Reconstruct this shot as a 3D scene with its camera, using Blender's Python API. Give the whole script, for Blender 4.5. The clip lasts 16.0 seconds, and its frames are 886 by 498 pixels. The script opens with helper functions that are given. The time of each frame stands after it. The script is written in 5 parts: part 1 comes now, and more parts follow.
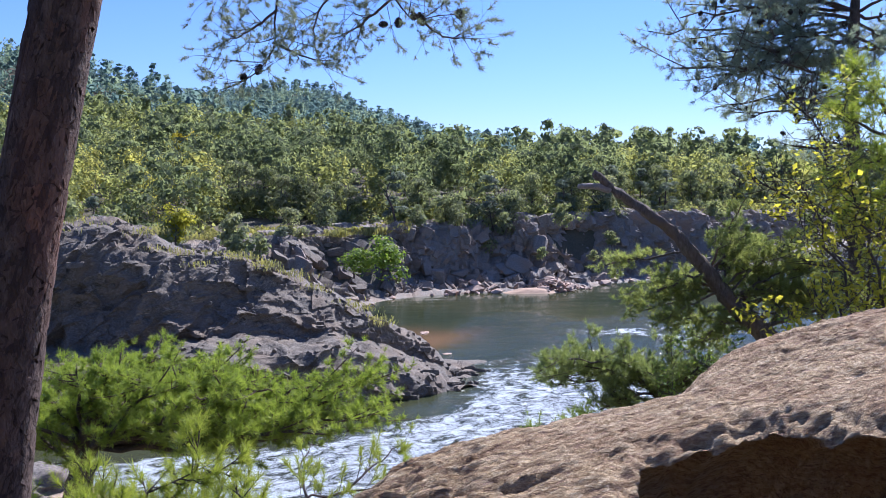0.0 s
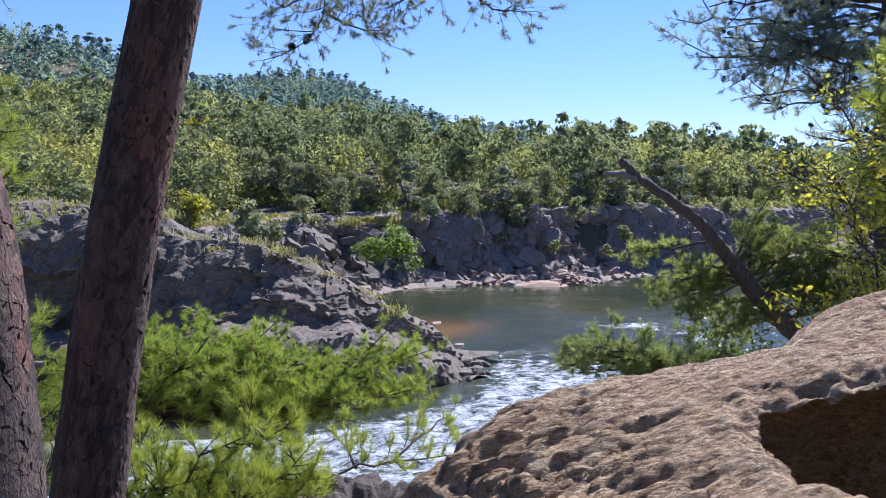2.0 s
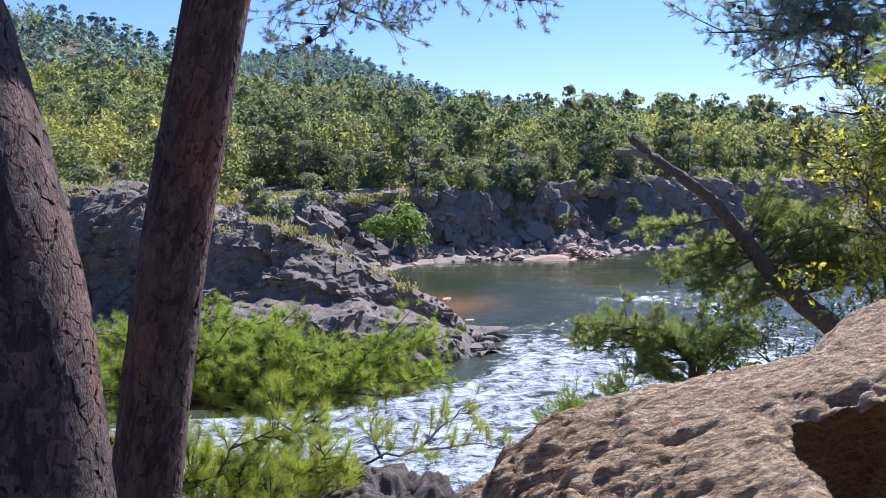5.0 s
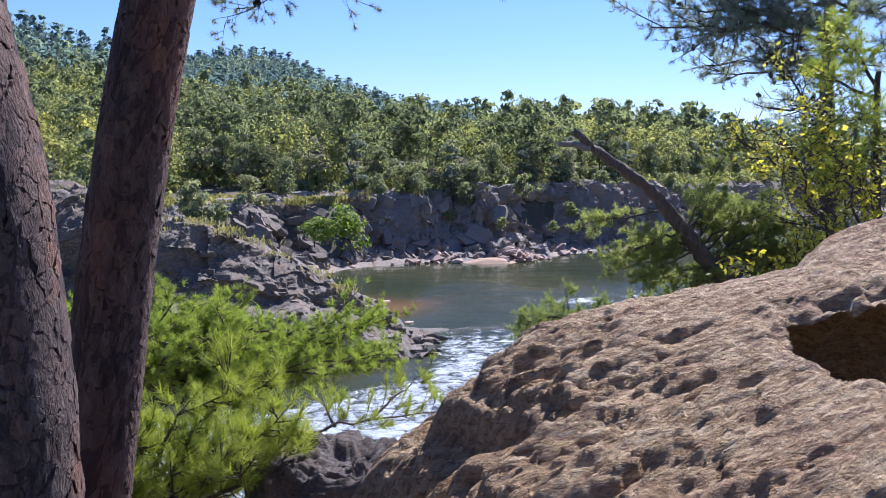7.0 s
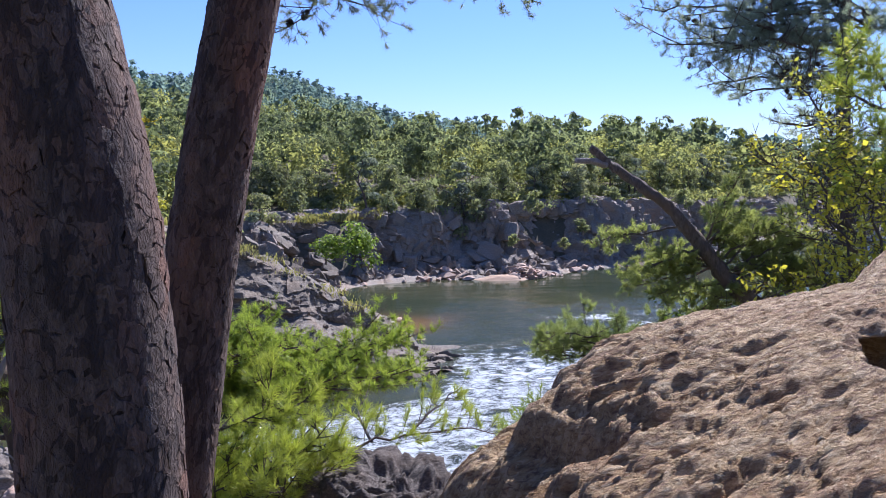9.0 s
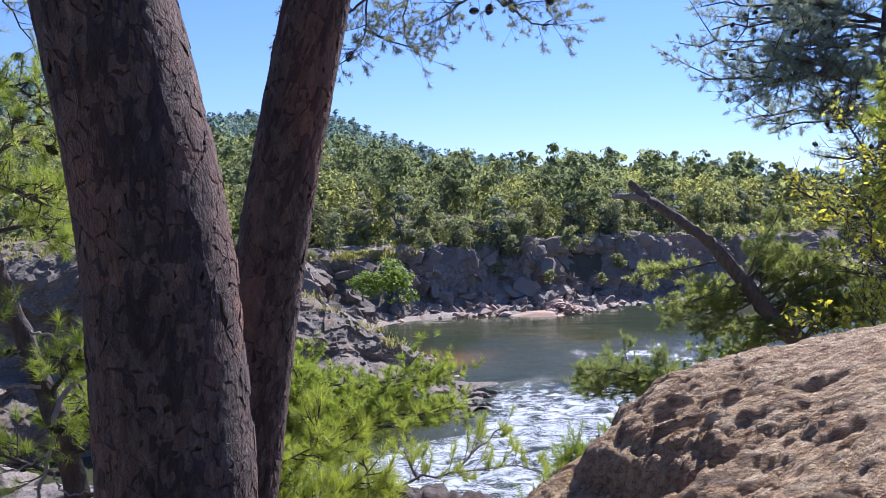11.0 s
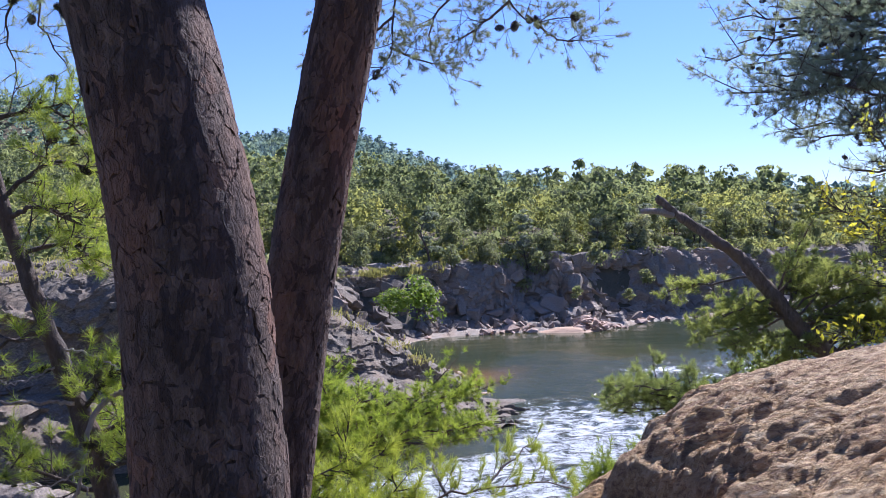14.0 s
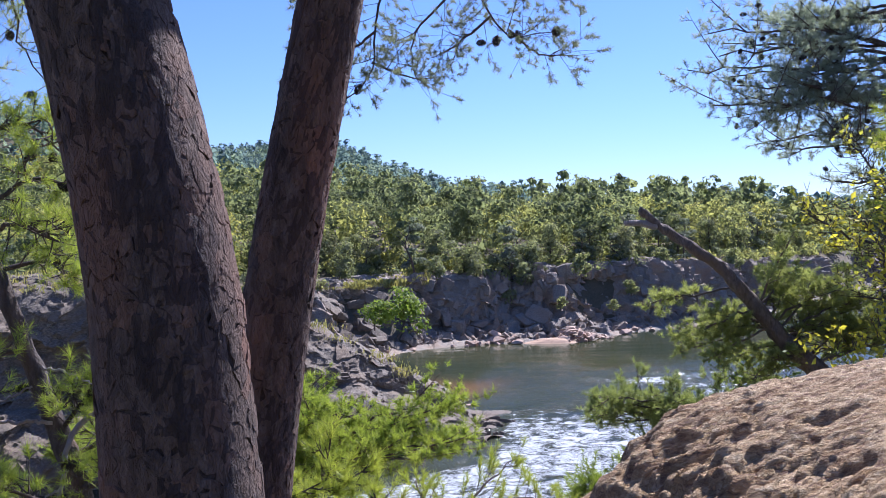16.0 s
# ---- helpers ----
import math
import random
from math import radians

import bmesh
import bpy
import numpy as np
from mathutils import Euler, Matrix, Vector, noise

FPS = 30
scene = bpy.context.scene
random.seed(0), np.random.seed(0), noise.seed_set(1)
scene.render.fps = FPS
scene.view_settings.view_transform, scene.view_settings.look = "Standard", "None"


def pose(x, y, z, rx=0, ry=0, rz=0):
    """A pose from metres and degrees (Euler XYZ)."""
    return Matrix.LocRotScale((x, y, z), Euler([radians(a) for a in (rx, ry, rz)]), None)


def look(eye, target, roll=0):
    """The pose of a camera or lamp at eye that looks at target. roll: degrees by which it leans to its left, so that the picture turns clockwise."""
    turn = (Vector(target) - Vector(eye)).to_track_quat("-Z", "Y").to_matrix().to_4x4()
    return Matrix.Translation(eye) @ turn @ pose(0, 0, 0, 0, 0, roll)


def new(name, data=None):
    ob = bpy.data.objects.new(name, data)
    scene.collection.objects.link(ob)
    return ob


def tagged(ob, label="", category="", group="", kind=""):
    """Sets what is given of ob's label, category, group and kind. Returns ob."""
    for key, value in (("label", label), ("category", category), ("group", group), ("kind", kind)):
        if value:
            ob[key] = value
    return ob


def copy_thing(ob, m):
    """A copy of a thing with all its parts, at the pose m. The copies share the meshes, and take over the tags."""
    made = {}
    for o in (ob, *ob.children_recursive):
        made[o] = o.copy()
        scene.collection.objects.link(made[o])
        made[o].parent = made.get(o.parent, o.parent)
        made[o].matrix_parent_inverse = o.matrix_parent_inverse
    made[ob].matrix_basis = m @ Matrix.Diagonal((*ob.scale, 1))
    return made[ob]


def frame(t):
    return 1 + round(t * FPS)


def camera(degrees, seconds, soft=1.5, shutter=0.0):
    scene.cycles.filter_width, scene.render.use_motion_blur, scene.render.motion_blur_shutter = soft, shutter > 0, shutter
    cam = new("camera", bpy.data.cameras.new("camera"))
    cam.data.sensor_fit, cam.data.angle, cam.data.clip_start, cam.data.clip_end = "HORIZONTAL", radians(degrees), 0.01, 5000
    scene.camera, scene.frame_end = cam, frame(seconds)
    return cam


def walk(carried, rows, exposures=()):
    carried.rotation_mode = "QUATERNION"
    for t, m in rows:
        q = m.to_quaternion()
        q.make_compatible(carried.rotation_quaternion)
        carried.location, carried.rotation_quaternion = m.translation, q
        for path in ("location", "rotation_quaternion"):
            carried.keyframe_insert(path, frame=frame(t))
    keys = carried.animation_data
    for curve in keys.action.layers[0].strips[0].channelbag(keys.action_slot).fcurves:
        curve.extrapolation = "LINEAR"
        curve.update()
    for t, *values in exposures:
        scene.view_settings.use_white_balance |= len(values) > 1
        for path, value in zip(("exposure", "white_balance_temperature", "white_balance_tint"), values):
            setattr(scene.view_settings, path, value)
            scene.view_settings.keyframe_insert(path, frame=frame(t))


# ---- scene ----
from mathutils.bvhtree import BVHTree
cam = camera(51.0, 16.0, soft=0.85)
PATH = [
    (0, (0.388, 0.113, 16.236), (0.383, 2.108, 16.098), 0.0),
    (0.5, (0.334, 0.135, 16.181), (0.339, 2.13, 16.038), 0.2),
    (1, (0.288, 0.158, 16.131), (0.299, 2.153, 15.983), 0.5),
    (1.5, (0.223, 0.181, 16.07), (0.233, 2.175, 15.916), 0.9),
    (2, (0.121, 0.143, 16.09), (0.092, 2.136, 15.934), 1.1),
    (2.5, (0.071, 0.101, 16.147), (-0.03, 2.092, 15.98), 1.2),
    (3, (0.107, 0.081, 16.198), (0.008, 2.069, 16.013), 1.1),
    (3.5, (0.161, 0.077, 16.236), (0.044, 2.063, 16.035), 1.0),
    (4, (0.141, 0.087, 16.242), (0.016, 2.072, 16.033), 0.7),
    (4.5, (0.074, 0.094, 16.249), (-0.049, 2.079, 16.037), 0.4),
    (5, (0.036, 0.076, 16.212), (-0.01, 2.065, 16.002), 0.2),
    (5.2, (0.009, 0.058, 16.209), (0.01, 2.047, 15.999), 0.2),
    (7.3, (-0.076, 0.204, 15.909), (0.011, 2.192, 15.711), 0.6),
    (7.5, (-0.081, 0.208, 15.912), (0.002, 2.196, 15.707), 0.6),
    (8, (-0.147, 0.185, 15.926), (-0.065, 2.172, 15.721), 0.5),
    (8.5, (-0.205, 0.172, 15.916), (-0.127, 2.161, 15.722), 0.5),
    (9, (-0.242, 0.149, 15.921), (-0.177, 2.142, 15.759), 0.3),
    (9.5, (-0.268, 0.15, 15.926), (-0.218, 2.145, 15.791), -0.0),
    (10, (-0.289, 0.136, 15.931), (-0.266, 2.133, 15.82), -0.1),
    (12.5, (-0.308, 0.097, 15.923), (-0.352, 2.096, 15.854), -0.4),
    (13, (-0.31, 0.086, 15.925), (-0.369, 2.084, 15.864), -0.5),
    (13.5, (-0.304, 0.087, 15.922), (-0.367, 2.086, 15.868), -0.5),
    (14, (-0.308, 0.097, 15.924), (-0.377, 2.095, 15.876), -0.6),
    (14.5, (-0.313, 0.091, 15.933), (-0.387, 2.09, 15.888), -0.6),
    (15, (-0.301, 0.092, 15.945), (-0.374, 2.09, 15.907), -0.6),
    (15.5, (-0.281, 0.102, 15.949), (-0.332, 2.101, 15.919), -0.7),
    (16, (-0.291, 0.108, 15.949), (-0.327, 2.108, 15.925), -0.8),
]
walk(cam, [(t, look(eye, target, roll)) for t, eye, target, roll in PATH], [(0, 0.92, 4900, 33), (1.5, 0.87, 4920, 33), (5, 0.97, 4950, 34), (8.5, 0.94, 4980, 34), (12.5, 1.02, 5040, 36), (16, 1.03, 5040, 36)])

# ---- world and sun ----
SUN_ELEV, SUN_AZ = 45.5, 32.0   # degrees; azimuth clockwise from +y
world = bpy.data.worlds.new("daylight")
world.use_nodes = True
scene.world = world
wn = world.node_tree.nodes
sky = wn.new("ShaderNodeTexSky")
sky.sky_type, sky.sun_disc = "NISHITA", False
sky.sun_elevation, sky.sun_rotation = radians(SUN_ELEV), radians(SUN_AZ)
sky.altitude, sky.air_density, sky.dust_density, sky.ozone_density = 50, 1.05, 0.06, 6.0
world.node_tree.links.new(sky.outputs[0], wn["Background"].inputs[0])
wn["Background"].inputs[1].default_value = 0.064
sun = new("sun", bpy.data.lights.new("sun", "SUN"))
sun.data.energy, sun.data.angle, sun.data.color = 5.0, radians(0.55), (1.0, 0.92, 0.66)
se, sa = radians(SUN_ELEV), radians(SUN_AZ)
SUN_DIR = Vector((math.cos(se) * math.sin(sa), math.cos(se) * math.cos(sa), math.sin(se)))
sun.matrix_world = look(SUN_DIR * 300, (0, 0, 0))

# ---- number tools ----
U32 = np.uint32


def hash01(ix, iy, iz, seed):
    """A fixed random number from 0 to 1 for each lattice point."""
    with np.errstate(over="ignore"):
        h = (ix.astype(np.int64) * 374761393 + iy.astype(np.int64) * 668265263 + iz.astype(np.int64) * 2147483647 + seed * 974711).astype(np.uint64).astype(U32)
        h = (h ^ (h >> U32(13))) * U32(1274126177)
        h = (h ^ (h >> U32(16))) * U32(2246822519)
        h = h ^ (h >> U32(15))
    return h.astype(np.float64) / 4294967296.0


def vnoise(p, seed=0):
    """Smooth value noise, -1 to 1, for points of shape (n, 3)."""
    i = np.floor(p).astype(np.int64)
    f = p - i
    f = f * f * f * (f * (f * 6 - 15) + 10)
    out = 0
    for dx in (0, 1):
        for dy in (0, 1):
            for dz in (0, 1):
                w = (f[:, 0] if dx else 1 - f[:, 0]) * (f[:, 1] if dy else 1 - f[:, 1]) * (f[:, 2] if dz else 1 - f[:, 2])
                out = out + w * hash01(i[:, 0] + dx, i[:, 1] + dy, i[:, 2] + dz, seed)
    return out * 2 - 1


def fbm(p, octaves=4, seed=0, gain=0.5):
    out, a = 0, 1.0
    for k in range(octaves):
        out = out + a * vnoise(p * 2.03 ** k + 17.3 * k, seed + k)
        a *= gain
    return out


def cells(p, seed=0):
    """Worley cells in 2D: distance to the border, a random number and the offset from the cell's centre."""
    i = np.floor(p).astype(np.int64)
    n = len(p)
    f1, f2 = np.full(n, 9.0), np.full(n, 9.0)
    rid, off = np.zeros(n), np.zeros((n, 2))
    zero = np.zeros(n, np.int64)
    for dx in (-1, 0, 1):
        for dy in (-1, 0, 1):
            cx, cy = i[:, 0] + dx, i[:, 1] + dy
            c = np.stack([cx + 0.1 + 0.8 * hash01(cx, cy, zero, seed), cy + 0.1 + 0.8 * hash01(cx, cy, zero + 1, seed)], 1)
            d = p - c
            r = np.hypot(d[:, 0], d[:, 1])
            nearer = r < f1
            f2 = np.where(nearer, f1, np.minimum(f2, r))
            f1 = np.where(nearer, r, f1)
            rid = np.where(nearer, hash01(cx, cy, zero + 2, seed), rid)
            off = np.where(nearer[:, None], d, off)
    return f2 - f1, rid, off


def blocks(x, y, size, turn, stretch, seed, tilt=0.5):
    """Jointed rock: each cell a tilted facet with a crack round it. Heights in units of size."""
    c, s = math.cos(turn), math.sin(turn)
    p = np.stack([(x * c + y * s) / (size * stretch), (-x * s + y * c) / size], 1)
    p = p + 0.18 * np.stack([vnoise(np.c_[p * 1.7, p[:, 0] * 0], seed + 5), vnoise(np.c_[p * 1.7, p[:, 0] * 0 + 4], seed + 6)], 1)
    edge, rid, off = cells(p, seed)
    rid2 = (rid * 7.31) % 1.0
    h = (rid - 0.5) + tilt * (off[:, 0] * (rid2 - 0.5) + off[:, 1] * ((rid * 3.77) % 1.0 - 0.35)) * 1.6
    return h - 0.35 * np.exp(-(edge / max(0.07, 0.42 / size)) ** 2)


def smooth(a, b, x):
    t = np.clip((x - a) / (b - a), 0, 1)
    return t * t * (3 - 2 * t)


def grid_faces(nu, nv):
    a = (np.arange(nu - 1)[:, None] * nv + np.arange(nv - 1)[None, :]).ravel()
    return np.stack([a, a + nv, a + nv + 1, a + 1], 1)


def mesh_of(name, v, f, smooth_faces=True):
    v, f = np.asarray(v, np.float32), np.asarray(f, np.int32)
    me = bpy.data.meshes.new(name)
    k = f.shape[1]
    me.vertices.add(len(v)), me.loops.add(f.size), me.polygons.add(len(f))
    me.vertices.foreach_set("co", v.ravel())
    me.loops.foreach_set("vertex_index", f.ravel())
    me.polygons.foreach_set("loop_start", np.arange(0, f.size, k, dtype=np.int32))
    me.polygons.foreach_set("use_smooth", np.full(len(f), smooth_faces))
    me.update(calc_edges=True)
    return me


def part(name, vf, material, parent=None, label="", smooth_faces=True):
    """One mesh object, under a thing if parent is given."""
    me = vf if isinstance(vf, bpy.types.Mesh) else mesh_of(name, vf[0], vf[1], smooth_faces)
    if not me.materials:
        me.materials.append(material)
    ob = new(name, me)
    if parent is not None:
        ob.parent = parent
    if label:
        tagged(ob, label)
    return ob


def thing(name, place, label, category, group="", kind=""):
    ob = new(name)
    ob.empty_display_size = 0.2
    ob.location = place
    return tagged(ob, label, category, group, kind)


def join(pieces):
    vs, fs, n = [], [], 0
    for v, f in pieces:
        vs.append(v), fs.append(np.asarray(f) + n)
        n += len(v)
    return np.concatenate(vs), np.concatenate(fs)


def curve_points(pts, n):
    """A smooth line of n points through the given ones (Catmull-Rom)."""
    p = np.asarray(pts, float)
    q = np.vstack([2 * p[0] - p[1], p, 2 * p[-1] - p[-2]])
    t = np.linspace(0, len(p) - 1 - 1e-6, n)
    i = t.astype(int)
    u = (t - i)[:, None]
    a, b, c, d = q[i], q[i + 1], q[i + 2], q[i + 3]
    return 0.5 * (2 * b + (c - a) * u + (2 * a - 5 * b + 4 * c - d) * u ** 2 + (3 * b - a - 3 * c + d) * u ** 3)


def tube(pts, radii, sides=6, rough=0.0, seed=0):
    """A tapering stem along pts, closed at its tip."""
    p = np.asarray(pts, float)
    n = len(p)
    r = np.interp(np.linspace(0, 1, n), np.linspace(0, 1, len(radii)), radii)
    d = np.gradient(p, axis=0)
    d /= np.linalg.norm(d, axis=1, keepdims=True) + 1e-9
    ref = np.array([0.31, 0.95, 0.02]) if abs(d[:, 1]).mean() < 0.8 else np.array([1.0, 0.1, 0.0])
    a = np.cross(d, ref)
    a /= np.linalg.norm(a, axis=1, keepdims=True) + 1e-9
    b = np.cross(d, a)
    w = np.linspace(0, 2 * np.pi, sides, endpoint=False)
    ring = p[:, None] + r[:, None, None] * (np.cos(w)[None, :, None] * a[:, None] + np.sin(w)[None, :, None] * b[:, None])
    v = ring.reshape(-1, 3)
    if rough:
        v = v + rough * np.stack([vnoise(v * 9 + 3, seed), vnoise(v * 9 + 31, seed), vnoise(v * 9 + 57, seed)], 1)
    i = (np.arange(n - 1)[:, None] * sides + np.arange(sides)[None, :]).ravel()
    j = (np.arange(n - 1)[:, None] * sides + (np.arange(sides)[None, :] + 1) % sides).ravel()
    f = np.stack([i, j, j + sides, i + sides], 1)
    tip = (n - 1) * sides
    caps = [[tip, tip + k, tip + k + 1, tip + (k + 2) % sides] for k in range(1, sides - 2, 2)] if sides > 3 else []
    if caps:
        f = np.vstack([f, caps])
    return v, f


def basis(dirs, roll):
    d = dirs / (np.linalg.norm(dirs, axis=1, keepdims=True) + 1e-9)
    ref = np.where(np.abs(d[:, 2:3]) < 0.9, [[0.0, 0.0, 1.0]], [[1.0, 0.0, 0.0]])
    a = np.cross(ref, d)
    a /= np.linalg.norm(a, axis=1, keepdims=True) + 1e-9
    b = np.cross(d, a)
    c, s = np.cos(roll)[:, None], np.sin(roll)[:, None]
    return np.stack([a * c + b * s, b * c - a * s, d], 2)


def scatter(templates, places, dirs, scales, rng):
    """Copies of small meshes, laid with their z along dirs, joined into one."""
    places, dirs, scales = np.asarray(places, float), np.asarray(dirs, float), np.asarray(scales, float)
    which = rng.integers(0, len(templates), len(places))
    out = []
    for k, (v, f) in enumerate(templates):
        m = which == k
        if not m.any():
            continue
        r = basis(dirs[m], rng.uniform(0, 6.28, m.sum())) * scales[m][:, None, None]
        w = np.einsum("nij,vj->nvi", r, v) + places[m][:, None]
        g = f[None] + (np.arange(m.sum()) * len(v))[:, None, None]
        out.append((w.reshape(-1, 3), g.reshape(-1, f.shape[1])))
    return join(out)


# ---- materials ----
def material(name, rough=0.8, metal=0.0):
    m = bpy.data.materials.new(name)
    m.use_nodes = True
    b = m.node_tree.nodes["Principled BSDF"]
    b.inputs["Roughness"].default_value, b.inputs["Metallic"].default_value = rough, metal
    return m, m.node_tree.nodes, m.node_tree.links, b


def ramp(nodes, links, source, stops):
    r = nodes.new("ShaderNodeValToRGB")
    e = r.color_ramp.elements
    e[0].position, e[0].color = stops[0][0], (*stops[0][1], 1)
    e[1].position, e[1].color = stops[-1][0], (*stops[-1][1], 1)
    for pos, col in stops[1:-1]:
        e.new(pos).color = (*col, 1)
    links.new(source, r.inputs[0])
    return r.outputs[0]


def noise_node(nodes, links, coord, scale, detail=6, rough=0.6, squash=None, distort=0.0):
    if squash is not None:
        mp = nodes.new("ShaderNodeMapping")
        mp.vector_type = "TEXTURE"
        mp.inputs["Scale"].default_value, mp.inputs["Rotation"].default_value = [1 / q for q in squash[0]], squash[1]
        links.new(coord, mp.inputs[0])
        coord = mp.outputs[0]
    n = nodes.new("ShaderNodeTexNoise")
    n.inputs["Scale"].default_value, n.inputs["Detail"].default_value, n.inputs["Roughness"].default_value = scale, detail, rough
    n.inputs["Distortion"].default_value = distort
    links.new(coord, n.inputs["Vector"])
    return n.outputs["Fac"]


def mix(nodes, links, fac, a, b, blend="MIX"):
    m = nodes.new("ShaderNodeMix")
    m.data_type, m.blend_type = "RGBA", blend
    for sock, val in ((m.inputs[0], fac), (m.inputs[6], a), (m.inputs[7], b)):
        if isinstance(val, bpy.types.NodeSocket):
            links.new(val, sock)
        elif isinstance(val, tuple):
            sock.default_value = (*val, 1)
        else:
            sock.default_value = val
    return m.outputs[2]


def bump(nodes, links, height, strength, distance, normal=None):
    b = nodes.new("ShaderNodeBump")
    b.inputs["Strength"].default_value, b.inputs["Distance"].default_value = strength, distance
    links.new(height, b.inputs["Height"])
    if normal is not None:
        links.new(normal, b.inputs["Normal"])
    return b.outputs[0]


def rock_material(name, dark, mid, light, stain, scale, bump_d, squash, rough=0.85, tight=0.0):
    """Weathered rock: broad tone, mineral grain, lichen and rust stains."""
    m, n, l, b = material(name, rough)
    co = n.new("ShaderNodeTexCoord").outputs["Object"]
    broad = noise_node(n, l, co, scale * 0.25, 4, 0.55, squash)
    grain = noise_node(n, l, co, scale * 3.0, 8, 0.7, squash)
    col = ramp(n, l, grain, [(0.3 + tight, dark), (0.5, mid), (0.72 - tight, light)])
    patch = ramp(n, l, broad, [(0.42, (0, 0, 0)), (0.62, (1, 1, 1))])
    col = mix(n, l, patch, col, mix(n, l, 0.55, col, stain))
    spots = noise_node(n, l, co, scale * 1.1, 10, 0.75)
    col = mix(n, l, ramp(n, l, spots, [(0.58, (0, 0, 0)), (0.7, (1, 1, 1))]), col, mix(n, l, 0.4, col, light))
    l.new(col, b.inputs["Base Color"])
    nrm = bump(n, l, noise_node(n, l, co, scale * 1.5, 10, 0.75, squash), 1.0, bump_d)
    l.new(bump(n, l, noise_node(n, l, co, scale * 7.0, 6, 0.75), 0.9, bump_d * 0.35, nrm), b.inputs["Normal"])
    return m


def leaf_material(name, tones, through_col, attr=False, rough=0.55, lucent=0.5):
    """Leaves or needles: reflect and let light through; tones vary from leaf to leaf and from plant to plant."""
    m, n, l, b = material(name, rough)
    geo = n.new("ShaderNodeNewGeometry").outputs["Random Per Island"]
    if attr:
        a = n.new("ShaderNodeAttribute")
        a.attribute_name = "tone"
        plant = a.outputs["Fac"]
    else:
        plant = n.new("ShaderNodeObjectInfo").outputs["Random"]
    base = ramp(n, l, plant, [(k / max(1, len(tones) - 1), c) for k, c in enumerate(tones)])
    var = ramp(n, l, geo, [(0.0, (0.72, 0.74, 0.7)), (0.6, (1.0, 1.0, 1.0)), (1.0, (1.3, 1.25, 1.1))])
    col = mix(n, l, 1.0, base, var, "MULTIPLY")
    l.new(col, b.inputs["Base Color"])
    b.inputs["Specular IOR Level"].default_value = 0.12 if attr else 0.3
    t = n.new("ShaderNodeBsdfTranslucent")
    l.new(mix(n, l, 1.0, col, through_col, "MULTIPLY"), t.inputs[0])
    s = n.new("ShaderNodeMixShader")
    s.inputs[0].default_value = lucent
    l.new(b.outputs[0], s.inputs[1]), l.new(t.outputs[0], s.inputs[2])
    l.new(s.outputs[0], n["Material Output"].inputs[0])
    return m


ROCK_GREY = rock_material("grey_schist", (0.1, 0.084, 0.066), (0.265, 0.228, 0.18), (0.45, 0.395, 0.32), (0.29, 0.2, 0.12), 1.6, 0.2, ((1, 1, 2.2), (0.5, 0.35, 0)))
ROCK_BANK = rock_material("dark_schist", (0.05, 0.042, 0.032), (0.145, 0.122, 0.09), (0.29, 0.248, 0.19), (0.21, 0.15, 0.09), 1.8, 0.1, ((1, 1, 2.2), (0.3, 0.2, 0)))
ROCK_PALE = rock_material("pale_river_rock", (0.2, 0.135, 0.095), (0.44, 0.315, 0.225), (0.62, 0.48, 0.37), (0.42, 0.25, 0.15), 2.0, 0.06, ((1, 1, 2.0), (0.4, 0.2, 0)))


def gneiss_material():
    """Foliated brown gneiss: pale and dark bands, rust, pits, grit."""
    m, n, l, b = material("foliated_brown_gneiss", 0.88)
    co = n.new("ShaderNodeTexCoord").outputs["Object"]
    way = (0.0, 0.0, 0.46)
    band = noise_node(n, l, co, 9.0, 6, 0.65, ((0.6, 5.0, 4.0), way), 0.4)
    grit = noise_node(n, l, co, 38.0, 6, 0.72, ((0.7, 2.2, 2.0), way), 0.6)
    broad = noise_node(n, l, co, 2.2, 5, 0.6, ((0.7, 1.6, 1.5), way))
    col = ramp(n, l, band, [(0.32, (0.22, 0.132, 0.066)), (0.45, (0.5, 0.332, 0.16)), (0.55, (0.6, 0.42, 0.215)), (0.7, (0.76, 0.595, 0.36))])
    col = mix(n, l, ramp(n, l, grit, [(0.38, (0.9, 0.9, 0.9)), (0.48, (0, 0, 0))]), col, (0.23, 0.135, 0.085))
    col = mix(n, l, ramp(n, l, grit, [(0.53, (0, 0, 0)), (0.62, (0.8, 0.8, 0.8))]), col, (0.73, 0.59, 0.365))
    col = mix(n, l, ramp(n, l, broad, [(0.5, (0, 0, 0)), (0.66, (0.7, 0.7, 0.7))]), col, mix(n, l, 0.5, col, (0.34, 0.17, 0.085)))
    col = mix(n, l, ramp(n, l, broad, [(0.3, (0.7, 0.7, 0.7)), (0.42, (0, 0, 0))]), col, mix(n, l, 0.5, col, (0.2, 0.17, 0.15)))
    l.new(col, b.inputs["Base Color"])
    nrm = bump(n, l, band, 1.0, 0.02)
    nrm = bump(n, l, noise_node(n, l, co, 26.0, 6, 0.7, ((0.6, 3.0, 3.0), way), 0.8), 1.0, 0.012, nrm)
    l.new(bump(n, l, grit, 1.0, 0.016, nrm), b.inputs["Normal"])
    return m


ROCK_BROWN = gneiss_material()
ROCK_DARK = rock_material("dark_wet_stone", (0.035, 0.03, 0.025), (0.1, 0.082, 0.066), (0.26, 0.215, 0.175), (0.12, 0.085, 0.055), 12.0, 0.02, ((1, 2, 2), (0, 0, 0.3)))


